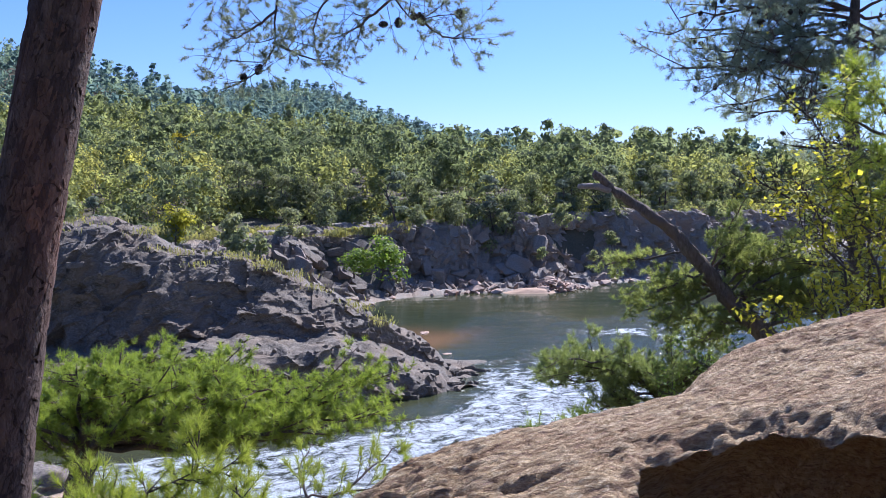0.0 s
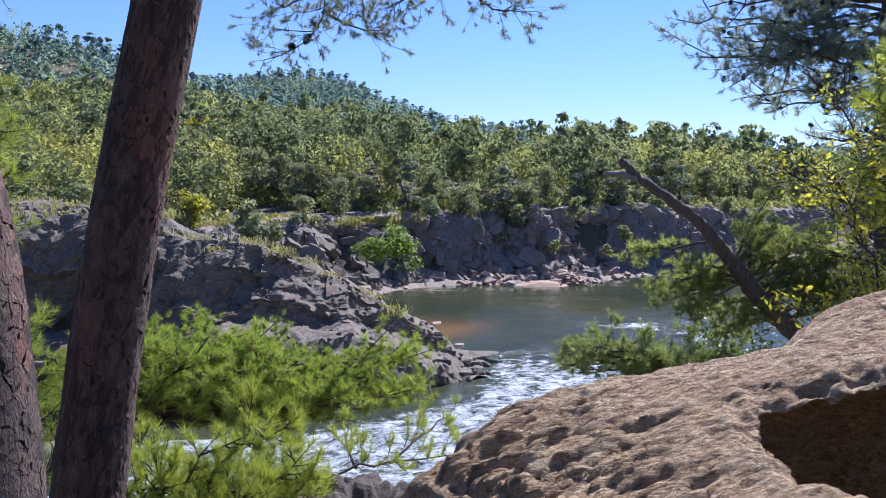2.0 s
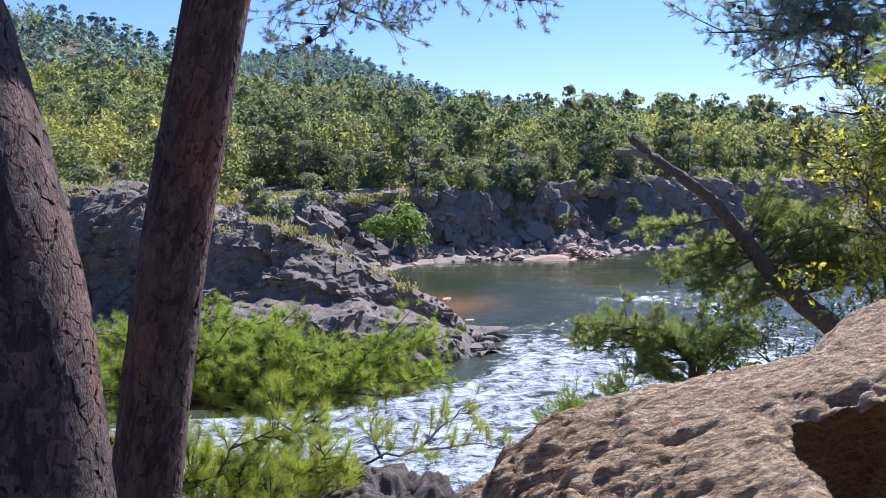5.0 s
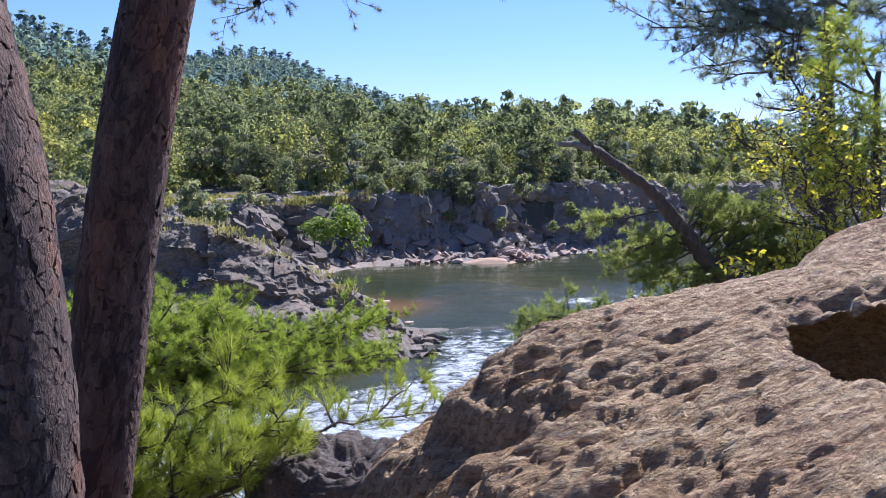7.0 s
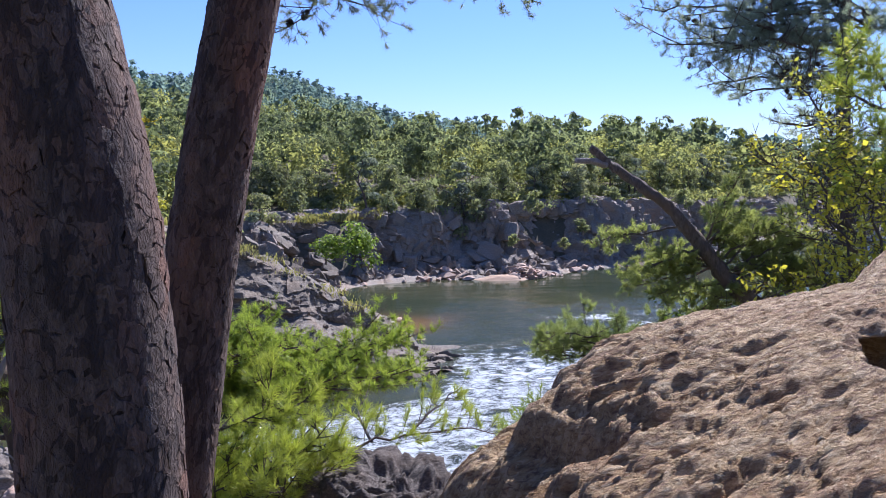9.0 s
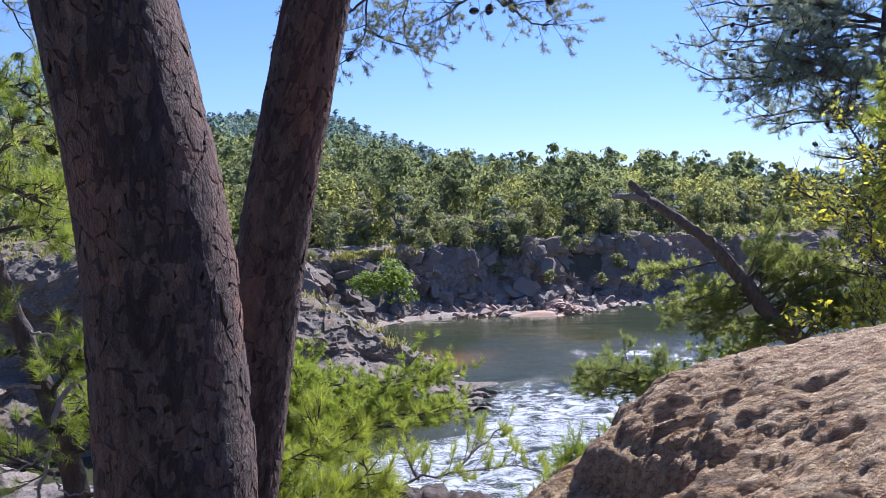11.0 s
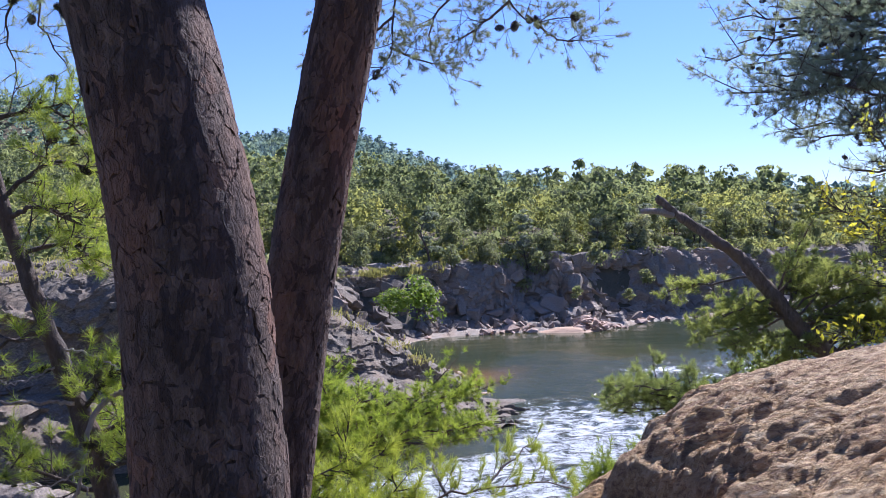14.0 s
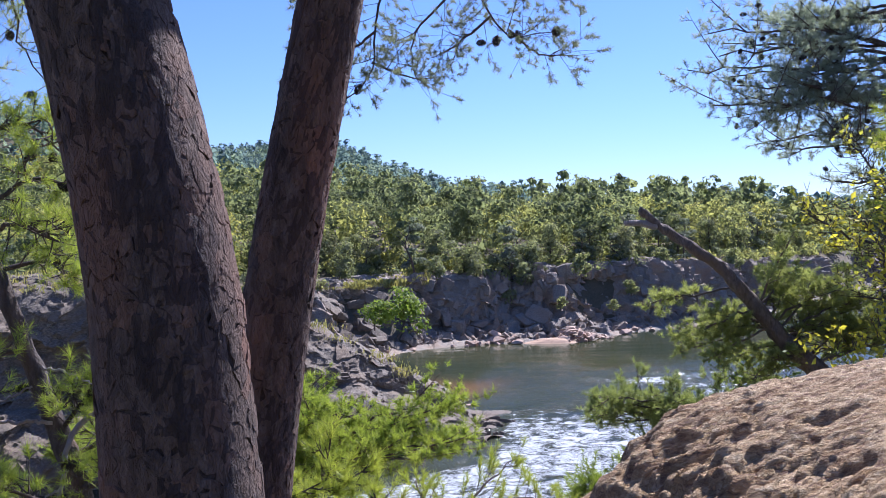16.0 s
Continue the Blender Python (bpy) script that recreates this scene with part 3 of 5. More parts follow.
po, pz = np.tile(prof_o, len(even)), np.tile(prof_z, len(even))
cx0 = np.repeat(sh[:, 0], len(ca))
height = np.interp(cx0, [-44, -25, -12, -6, 2, 8, 14, 24, 40, 60, 115], [9, 8.6, 8.4, 9.2, 10.6, 10.2, 9.6, 11.2, 11.4, 11, 9])
z = pz * height
face = smooth(0.06, 0.3, A) * smooth(1.0, 0.85, A)
po = po + face * (5.0 * fbm(np.stack([S / 14, z / 30, 0 * S], 1), 3, 61) + 2.6 * blocks(S, z, 4.2, 1.35, 1.9, 62) + 1.2 * blocks(S, z, 1.7, 1.3, 1.8, 63) + 0.5 * blocks(S, z, 0.8, 1.2, 1.6, 64) + 0.5 * fbm(np.stack([S / 1.3, z / 2.4, 0 * S], 1), 3, 67))
z = z + (0.2 + face) * (1.1 * blocks(S, po, 3.2, 0.3, 1.5, 65) + 0.4 * blocks(S, po, 1.1, 0.3, 1.5, 66)) * smooth(0.02, 0.1, A)
cliff_v = np.stack([np.repeat(sh[:, 0], len(ca)) + np.repeat(inl[:, 0], len(ca)) * po, np.repeat(sh[:, 1], len(ca)) + np.repeat(inl[:, 1], len(ca)) * po, z], 1)
tagged(part("cliff", (cliff_v, grid_faces(len(even), len(ca))), ROCK_GREY, smooth_faces=False), "fractured dark grey cliff above the river bank", "cliff", kind="structure")


rng = np.random.default_rng(19)
cliff = bpy.data.objects["cliff"]
C3 = cliff_v.reshape(len(even), len(ca), 3)
cv, cd, cs = [], [], []
for k in range(1300):
    i = rng.integers(0, min(len(even) - 1, 470))
    j = rng.integers(12, 80)
    p = C3[i, j]
    s_ = (rng.gamma(3.0, 0.17) + 0.2) * (0.5 if j > 62 else 1.0)
    d = np.array([rng.normal(0.0, 0.35), rng.normal(-0.9, 0.2), rng.normal(0.4, 0.3)])
    if k < 280:
        b_ = part("rock_block", SLAB[k % 9], ROCK_GREY, cliff)
        q = Vector(d).to_track_quat("Z", "X").to_euler()
        b_.location, b_.rotation_euler, b_.scale = p + [0.0, 0.3 * s_, -0.1 * s_], q, (s_ * 1.3,) * 3
    else:
        cv.append(p + [0.0, 0.25 * s_, 0.0]), cd.append(d), cs.append(s_)
tagged(part("small_blocks", scatter(SLAB_TRI, cv, cd, cs, rng), ROCK_GREY, cliff, smooth_faces=False), kind="stuff")

shoulder = thing("rock_shoulder", (-15, 115, 0), "tumbled dark blocks between the outcrop and the cliff", "rocks", kind="structure")
under = BVHTree.FromPolygons([tuple(v) for v in np.concatenate([cliff_v, gv])], np.concatenate([grid_faces(len(even), len(ca)), grid_faces(180, 230) + len(cliff_v)]).tolist())
for k in range(298):
    x, y = rng.uniform(-27, -6), rng.uniform(103, 130)
    if k % 2:
        x, y = rng.uniform(-20, -7), rng.uniform(124, 139)
    hit = under.ray_cast(Vector((x, y, 60)), Vector((0, 0, -1)))[0]
    if hit is None or hit.z < 0.5:
        continue
    s_ = rng.gamma(3.0, 0.17) + 0.2
    b_ = part("rock_block", SLAB_BANK[k % 9], ROCK_BANK, shoulder)
    b_.location, b_.scale = hit - Vector((-15, 115, 0.1 * s_)), (s_ * 1.2, s_, s_ * 1.3)
    b_.rotation_euler = (rng.normal(0.5, 0.35), rng.normal(0.25, 0.3), rng.uniform(-0.8, 0.8))


def stone_mesh(name, rng, flat=0.6, n=16):
    bm = bmesh.new()
    for _ in range(n):
        p = rng.normal(size=3)
        p = p / np.abs(p).max() * rng.uniform(0.7, 1.0)
        bm.verts.new((p[0], p[1] * 0.8, p[2] * flat))
    out = bmesh.ops.convex_hull(bm, input=bm.verts)
    bmesh.ops.delete(bm, geom=[g for g in out["geom_interior"] if isinstance(g, bmesh.types.BMVert)], context="VERTS")
    me = bpy.data.meshes.new(name)
    bm.to_mesh(me), bm.free()
    return me


def arrays(me):
    v = np.empty(len(me.vertices) * 3, np.float32)
    me.vertices.foreach_get("co", v)
    f = [list(p.vertices) for p in me.polygons]
    return v.reshape(-1, 3).astype(float), np.array(f)


def shore_at(x):
    """The far shoreline's y at x, and its inland way."""
    return np.interp(x, sh[:, 0], sh[:, 1]), np.interp(x, sh[:, 0], inl[:, 0]), np.interp(x, sh[:, 0], inl[:, 1])


rng = np.random.default_rng(7)
STONES = [stone_mesh("stone", rng, rng.uniform(0.4, 0.75)) for _ in range(9)]
for me in STONES:
    me.materials.append(ROCK_PALE)
rubble = thing("rubble_bank", (14, 141, 0), "strip of pale broken stones and slabs along the waterline", "rubble", kind="structure")
bits_p, bits_s = [], []
for k in range(1500):
    pile = rng.random() < 0.33
    x = rng.normal(18.6, 2.6) if pile else rng.uniform(-13, 60)
    y0, ix, iy = shore_at(x)
    o = abs(rng.normal(3.0, 1.6)) if pile else rng.uniform(0.0, 7.5)
    h = 0.12 + (1.5 * math.exp(-((x - 18.6) / 3.2) ** 2 - ((o - 3.2) / 2.2) ** 2) if pile else 0.09 * o)
    s = rng.gamma(2.6, 0.11) + 0.09
    if k < 300:
        st = part("stone", STONES[k % 9], ROCK_PALE, rubble)
        st.location = (x + ix * o - 14, y0 + iy * o - 141, h)
        st.rotation_euler = (rng.normal(0, 0.25), rng.normal(0, 0.25), rng.uniform(0, 6.28))
        st.scale = (s * 1.35,) * 3
    else:
        bits_p.append((x + ix * o, y0 + iy * o, h)), bits_s.append(s)
tri = []
for me in STONES:
    v, f = [], []
    me.calc_loop_triangles()
    v, _ = arrays(me)
    tri.append((v, np.array([list(t.vertices) for t in me.loop_triangles])))
up = np.tile([0, 0, 1.0], (len(bits_p), 1)) + rng.normal(0, 0.2, (len(bits_p), 3))
loose = part("small_stones", scatter(tri, bits_p, up, bits_s, rng), ROCK_PALE, rubble, smooth_faces=False)
tagged(loose, kind="stuff")

# talus of darker blocks below the cliff and on the outcrop's shoulder
tp, ts = [], []
for k in range(900):
    x = rng.uniform(-44, 60)
    y0, ix, iy = shore_at(x)
    o = rng.uniform(3.5, 9.5) if x > -14 else rng.uniform(1, 16)
    h = np.interp(o, [0, 6.5, 8, 10, 16], [0.0, 0.8, 1.8, 3.4, 8.0])
    tp.append((x + ix * o, y0 + iy * o, h)), ts.append(rng.gamma(2.2, 0.3) + 0.2)
up = np.tile([0, 0, 1.0], (len(tp), 1)) + rng.normal(0, 0.45, (len(tp), 3))
talus = part("talus", scatter(tri, tp, up, ts, rng), ROCK_GREY, smooth_faces=False)
tagged(talus, "tumbled grey blocks at the foot of the cliff", "rubble", kind="stuff")


def sand_bar():
    n = 40
    a, b = [q.ravel() for q in np.meshgrid(np.linspace(-1, 1, n), np.linspace(-1, 1, n), indexing="ij")]
    x = 14.2 + a * 5.0
    y0, ix, iy = shore_at(x)
    o = 1.6 + b * 2.4
    r = np.hypot(a, b) + 0.15 * fbm(np.stack([a * 2, b * 2, 0 * a], 1), 3, 3)
    h = 0.7 * (1 - smooth(0.3, 1.1, r)) - 0.12
    return np.stack([x + ix * o, y0 + iy * o, h], 1), grid_faces(n, n)


tagged(part("sand_bar", sand_bar(), SAND), "low tan sand bar at the water's edge", "beach", kind="structure")
SLABS = [stone_mesh("slab", rng, 0.16, 14) for _ in range(3)]
for me in SLABS:
    me.materials.append(ROCK_PALE)
for x, y, s in ((-4.2, 101.5, 0.75), (-1.9, 101, 0.95), (-6.0, 107, 0.6), (-2.6, 98.5, 0.5), (-4.9, 97, 0.5), (0.6, 88.5, 0.6), (-1.4, 90, 0.8), (-3.0, 92.5, 0.7)):
    r = part("flat_rock", SLABS[int(abs(x * 7)) % 3], ROCK_PALE)
    r.location, r.rotation_euler, r.scale = (x, y, 0.02), (0.03, 0.05, x), (s, s, s)
    tagged(r, "flat pale rock awash in the shallows", "rock", "rocks in the shallows")

# ---- woods ----
QUAD = np.array([[0, 1, 2, 3]])


def leaf_cards(rng, centres, normals, size):
    """Uneven four-cornered leaf clumps."""
    n = len(centres)
    r = basis(normals, rng.uniform(0, 6.28, n))
    c = np.array([[-1, -0.7, 0], [0.8, -1, 0], [1, 0.8, 0], [-0.7, 1, 0]])[None] + rng.normal(0, 0.28, (n, 4, 3)) * [1, 1, 0.7]
    v = np.einsum("nij,nkj->nki", r, c) * (size * rng.uniform(0.5, 1.2, n))[:, None, None] / 2 + centres[:, None]
    return v.reshape(-1, 3), np.arange(n * 4).reshape(n, 4)


def crown(rng, height, width, cards, size, kind="broad", start=0.25):
    """A crown of leaf clumps on uneven lobes, or in tiers for a pine, with denser leaves within. Its foot is at the origin."""
    lobes = []
    if kind == "broad":
        for k in range(rng.integers(9, 14)):
            a, t = rng.uniform(0, 6.28), rng.uniform(start, 0.88)
            reach = width * 0.5 * math.sin(math.pi * min(1, 0.2 + t * 0.72)) * rng.uniform(0.25, 0.8)
            lobes.append((reach * math.cos(a), reach * math.sin(a), t * height, width * rng.uniform(0.15, 0.27), 0.8))
        lobes.append((0, 0, (start + 0.85) / 2 * height, width * 0.3, 0.4 * (0.9 - start) * height / (width * 0.3)))
    else:
        for k in range(rng.integers(14, 20)):
            a, t = rng.uniform(0, 6.28), rng.uniform(start, 1.0)
            reach = width * 0.5 * (1.1 - t) ** 0.6 * rng.uniform(0.3, 1.0)
            lobes.append((reach * math.cos(a), reach * math.sin(a), t * height, width * rng.uniform(0.15, 0.27), 0.45))
    lobes = np.array(lobes)
    w = lobes[:, 3] ** 2
    i = rng.choice(len(lobes), cards, p=w / w.sum())
    d = rng.normal(size=(cards, 3))
    d /= np.linalg.norm(d, axis=1, keepdims=True)
    d[:, 2] = np.where(rng.random(cards) < 0.55, np.abs(d[:, 2]), d[:, 2])
    inner = rng.random(cards) < 0.12
    rad = lobes[i, 3] * np.where(inner, 0.25, rng.uniform(0.8, 1.1, cards))
    c = lobes[i, :3] + d * rad[:, None] * np.stack([np.ones(cards), np.ones(cards), lobes[i, 4]], 1)
    nrm = d * 1.2 + rng.normal(0, 0.38, (cards, 3)) + [0, 0, 0.3]
    return leaf_cards(rng, c, nrm, size * np.where(inner, 2.1, 1.0))


def planted(templates, x, y, scale, tone, rng, sink=0.4):
    """Trees from templates on the ground, joined; returns the mesh data and a tone for each face."""
    z = ground_height(x, y) - sink
    which = rng.integers(0, len(templates), len(x))
    vs, tones = [], []
    for k, (v, f) in enumerate(templates):
        m = np.where(which == k)[0]
        a = rng.uniform(0, 6.28, len(m))
        s = scale[m]
        stretch = rng.uniform(0.9, 1.12, len(m))
        c, sn = np.cos(a)[:, None] * s[:, None], np.sin(a)[:, None] * s[:, None]
        wv = np.stack([v[None, :, 0] * c - v[None, :, 1] * sn + x[m][:, None], v[None, :, 0] * sn + v[None, :, 1] * c + y[m][:, None], v[None, :, 2] * (s * stretch)[:, None] + z[m][:, None]], 2)
        vs.append(wv.reshape(-1, 3)), tones.append(np.repeat(tone[m], len(f)))
    v = np.concatenate(vs)
    return (v, np.arange(len(v)).reshape(-1, 4)), np.concatenate(tones)


def wood(name, label, y0, y1, gap, cards, size, seed, w0=0.62, margin=45, lo=(6, 11), leaf=WOODS, low=(0.3, 0.22)):
    rng = np.random.default_rng(seed)
    xs, ys = [], []
    for yy in np.arange(y0, y1, gap):
        half = w0 * yy + margin
        xx = np.arange(-half, 0.53 * yy + 22, gap)
        xs.append(xx + rng.uniform(-0.5, 0.5, len(xx)) * gap), ys.append(yy + rng.uniform(-0.5, 0.5, len(xx)) * gap)
    x, y = np.concatenate(xs), np.concatenate(ys)
    e = y - np.interp(x, FAR_X, FAR_Y)
    keep = e > np.where(x < -10, 18, 24)
    keep &= ~((x > -36) & (x < -4) & (y < 158))
    keep &= ~((y > 430) & (x > 0.08 * y))
    x, y = x[keep], y[keep]
    pine = fbm(np.stack([x / 38, y / 38, 0 * x], 1), 2, seed) + rng.normal(0, 0.35, len(x)) > 0.12
    patch = fbm(np.stack([x / 25, y / 25, 0 * x], 1), 2, seed + 3)
    out, tones = [], []
    for sel, kind in ((pine, "pine"), (~pine, "broad")):
        ts = [crown(rng, 1.0, 0.55 if kind == "pine" else 0.78, cards, size / 10, kind, low[0] if kind == "pine" else low[1]) for _ in range(7)]
        tone = np.clip(0.1 + 0.08 * rng.random(sel.sum()) if kind == "pine" else 0.45 + 0.22 * patch[sel] + rng.normal(0, 0.16, sel.sum()), 0.02, 0.93)
        s = rng.uniform(lo[0], lo[1], sel.sum()) * (1.18 if kind == "pine" else 1.0) * (1 + 0.17 * smooth(-0.02, 0.08, x[sel] / y[sel]))
        m, tn = planted(ts, x[sel], y[sel], s, tone, rng)
        out.append(m), tones.append(tn)
    ob = part(name, join(out), leaf, smooth_faces=False)
    at = ob.data.attributes.new("tone", "FLOAT", "FACE")
    at.data.foreach_set("value", np.concatenate(tones).astype(np.float32))
    return tagged(ob, label, "woodland", kind="stuff")


def screen_wood():
    """An unseen wood added behind the path, to keep sky light off trunks and boulder."""
    rng = np.random.default_rng(75)
    x, y = [a.ravel() for a in np.meshgrid(np.arange(-48, 49, 5.0), np.arange(-44, -17, 5.0), indexing="ij")]
    x, y = x + rng.uniform(-2, 2, x.shape), y + rng.uniform(-2, 2, y.shape)
    ts = [crown(rng, 1.0, 0.62, 120, 0.1, "broad", 0.06) for _ in range(5)]
    m, tn = planted(ts, x, y, rng.uniform(8, 11, len(x)), np.clip(rng.normal(0.4, 0.2, len(x)), 0, 1), rng)
    ob = part("woodland_bank", m, WOODS, smooth_faces=False)
    ob.data.attributes.new("tone", "FLOAT", "FACE").data.foreach_set("value", tn.astype(np.float32))
    tagged(ob, "unseen mixed green wood added behind the path to block sky light", "woodland", kind="stuff")


screen_wood()
wood("woodland_slope", "dense mixed green oaks and pines on the slope", 120, 235, 6.0, 420, 0.375, 71, lo=(8.0, 12.6))
wood("woodland_ridge", "mixed green forest on the upper slope", 235, 345, 6.8, 160, 0.6, 73, lo=(8.6, 13.4))
wood("woodland_hill", "green forest on the far hills, leaf colour tinted with bluish haze", 345, 860, 8.6, 72, 1.0, 72, w0=0.6, margin=15, lo=(9, 14), leaf=WOODS_HAZED, low=(0.08, 0.02))


def undergrowth():
    rng = np.random.default_rng(77)
    n = 950
    x = rng.uniform(-62, 130, n)
    e = np.where(x < -10, 22, 13) + rng.gamma(1.6, 7, n)
    y = np.interp(x, FAR_X, FAR_Y) + e
    x, y = np.concatenate([x, rng.uniform(-42, 0, 220)]), np.concatenate([y, rng.uniform(152, 170, 220)])
    keep = ~((x > -36) & (x < -6) & (y < 150))
    x, y = x[keep], y[keep]
    ts = [crown(rng, 1.0, 1.5, 64, 0.14, "broad", 0.0) for _ in range(6)]
    m, tn = planted(ts, x, y, rng.uniform(1.2, 3.2, len(x)), np.clip(rng.normal(0.45, 0.2, len(x)), 0, 1), rng, 0.2)
    ob = part("undergrowth", m, WOODS, smooth_faces=False)
    ob.data.attributes.new("tone", "FLOAT", "FACE").data.foreach_set("value", tn.astype(np.float32))
    tagged(ob, "tangled green undergrowth beneath the trees", "undergrowth", kind="stuff")


undergrowth()


def tree(name, rng, height, width, cards, size, leaf, label, kind="broad", bark=BARK_GREY, start=0.3):
    """A free-standing tree: tapered trunk, limbs and a crown."""
    t = thing(name, (0, 0, 0), label, "tree" if height > 3 else "shrub")
    bend = rng.normal(0, 0.06 * height, (4, 3)) * [1, 1, 0]
    spine = curve_points([(0, 0, -0.6), (bend[0][0], bend[0][1], height * 0.3), (bend[1][0], bend[1][1], height * 0.6), (bend[2][0] * 0.6, bend[2][1] * 0.6, height * 0.92)], 10)
    part("trunk", tube(spine, [height * 0.022, height * 0.016, height * 0.004], 7, height * 0.002), bark, t)
    limbs = []
    for k in range(7):
        i = rng.integers(3, 9)
        a = rng.uniform(0, 6.28)
        r = width * rng.uniform(0.25, 0.42)
        p = spine[i]
        limbs.append(tube(curve_points([p, p + [math.cos(a) * r * 0.5, math.sin(a) * r * 0.5, height * 0.05], p + [math.cos(a) * r, math.sin(a) * r, height * 0.13]], 6), [height * 0.009, height * 0.003], 5))
    tagged(part("branchwork", join(limbs), bark, t), kind="stuff")
    part("crown", crown(rng, height, width, cards, size, kind, start), leaf, t, smooth_faces=False)
    return t


def stand(templates, spots, rng):
    """Sets copies of tree templates on the spots (x, y, z, scale); the templates take the first ones."""
    for k, (x, y, z, s) in enumerate(spots):
        t = templates[k % len(templates)]
        if k < len(templates):
            t.location, t.rotation_euler, t.scale = (x, y, z), (0, 0, 0), (s, s, s)
        else:
            c = copy_thing(t, Matrix.Translation((x, y, z)) @ Matrix.Rotation(rng.uniform(0, 6.28), 4, "Z"))
            c.scale = (s, s, s * rng.uniform(0.9, 1.15))


rng = np.random.default_rng(15)
rim_trees = [tree("oak_tree", rng, 9, 6.6, 1900, 0.34, LEAVES, "olive-green oak at the edge of the cliff", start=0.1) for _ in range(4)] + [tree("pine_tree", rng, 10.5, 5.2, 1700, 0.34, NEEDLE_SHADY, "dark bluish-green pine in the front of the wood", "pine", start=0.12) for _ in range(3)]
for t in rim_trees:
    tagged(t, group="trees along the cliff top")
spots = []
for x in np.arange(-62, 105, 2.9):
    xx = x + rng.uniform(-1.2, 1.2)
    if xx > -12:
        y0, ix, iy = shore_at(xx)
        o = rng.uniform(13.5, 20)
        q = (xx + ix * o, y0 + iy * o)
    elif xx > -36:
        q = (xx, 158 + rng.uniform(-3, 5))
    else:
        q = (xx, 118 + rng.uniform(-5, 8))
    spots.append((*q, float(ground_height(np.array([q[0]]), np.array([q[1]]))[0]) - 0.3, rng.uniform(0.62, 1.05)))
rng.shuffle(spots)
stand(rim_trees, [tuple(s) for s in spots], rng)

shrubs = [tree("shrub", rng, 2.6, 3.0, 420, 0.3, LEAVES, "low green shrub growing in a rock crevice", start=0.05) for _ in range(3)]
for t in shrubs:
    tagged(t, group="shrubs on the rocks")
spots = [(-31.5, 108, 9.5, 1.2), (-37, 104, 10.6, 1.3), (15.5, 146.5, 4.6, 0.75), (24.6, 152, 3.8, 0.7), (-24.5, 112, 8.0, 1.3), (-27, 118, 9, 1.4), (-19.5, 99, 8.6, 0.8), (-30, 92, 10.2, 0.5), (9.5, 149, 9.6, 0.9), (2, 147.5, 10, 1.0), (31, 166, 9.6, 1.2), (37, 171, 9.8, 1.4), (-12, 82.5, 3.2, 0.45), (-15.5, 80.5, 4.2, 0.4), (47, 178, 8, 1.5), (20, 156, 9.4, 1.2), (-4, 141, 10, 1.3), (-41, 100, 11.2, 1.4), (54, 186, 9, 1.4), (42, 172, 3.5, 1.2), (29, 160, 6, 1.0)]
stand(shrubs, spots, rng)

lime = tree("small_tree", rng, 6.2, 6.4, 1500, 0.3, LEAF_LIME, "bright lime-green sapling leaning over the bank", start=0.02)
lime.location, lime.rotation_euler = (-8.3, 118.5, 3.4), (0, 0.3, 0.4)
lime2 = copy_thing(lime, pose(-11.2, 118, 4.6, 0, -8, 130))
lime2.scale = (0.72, 0.72, 0.6)
gold = tree("yellowing_tree", rng, 6.2, 4.9, 1400, 0.3, LEAF_YELLOW, "young tree with yellow-green autumn leaves", start=0.12)
gold.location = (-31.0, 108, 8.7)
g2 = copy_thing(gold, pose(-57, 208, float(ground_height(np.array([-57.0]), np.array([208.0]))[0]) + 3.5, 0, 0, 80))
g2.scale = (1.2, 1.2, 1.7)

# grass on the cliff top
rng = np.random.default_rng(23)
n = 8000
x = rng.uniform(-35, -5, n)
y = np.interp(x, [-35, -25, -14, -5], [124, 130, 136, 146]) + rng.uniform(0, 16, n)
z = ground_height(x, y)
blade = [(np.array([[-0.09, 0, -0.25], [0.09, 0, -0.25], [rng.normal(0, 0.15), 0.06, 0.8], [rng.normal(0, 0.2), 0.1, 0.95]]), QUAD) for _ in range(5)]
d = np.stack([rng.normal(0, 0.3, n), rng.normal(0, 0.3, n), np.ones(n)], 1)
tagged(part("meadow_grass", scatter(blade, np.stack([x, y, np.maximum(z, 8.8)], 1), d, (0.25 + 0.9 * smooth(-0.5, 0.6, fbm(np.stack([x / 2.2, y / 2.2, 0 * x], 1), 2, 24))) * rng.uniform(0.5, 1.1, n), rng), GRASS, smooth_faces=False), "dry yellow-green grass along the cliff top", "grass", kind="stuff")

# tufts of grass on the outcrop's ledges
rng = np.random.default_rng(25)
at_, sc_ = [], []
for k in range(90):
    a_, b_ = rng.integers(120, 400), rng.integers(176, 222)
    p, rise_ = V4[a_, b_], V4[a_, b_ + 2] - V4[a_, b_ - 2]
    if abs(rise_[2]) > 0.5 * abs(rise_[1]):
        continue
    m = rng.integers(25, 70)
    at_.append(p + rng.normal(0, 1, (m, 3)) * [0.75, 0.6, 0.06]), sc_.append(rng.uniform(0.15, 0.4, m))
at_, sc_ = np.concatenate(at_), np.concatenate(sc_)
tagged(part("ledge_grass", scatter(blade, at_, np.stack([rng.normal(0, 0.35, len(at_)), rng.normal(0, 0.35, len(at_)), np.ones(len(at_))], 1), sc_, rng), GRASS, smooth_faces=False), "tufts of dry grass on the ledges of the outcrop", "grass", kind="stuff")

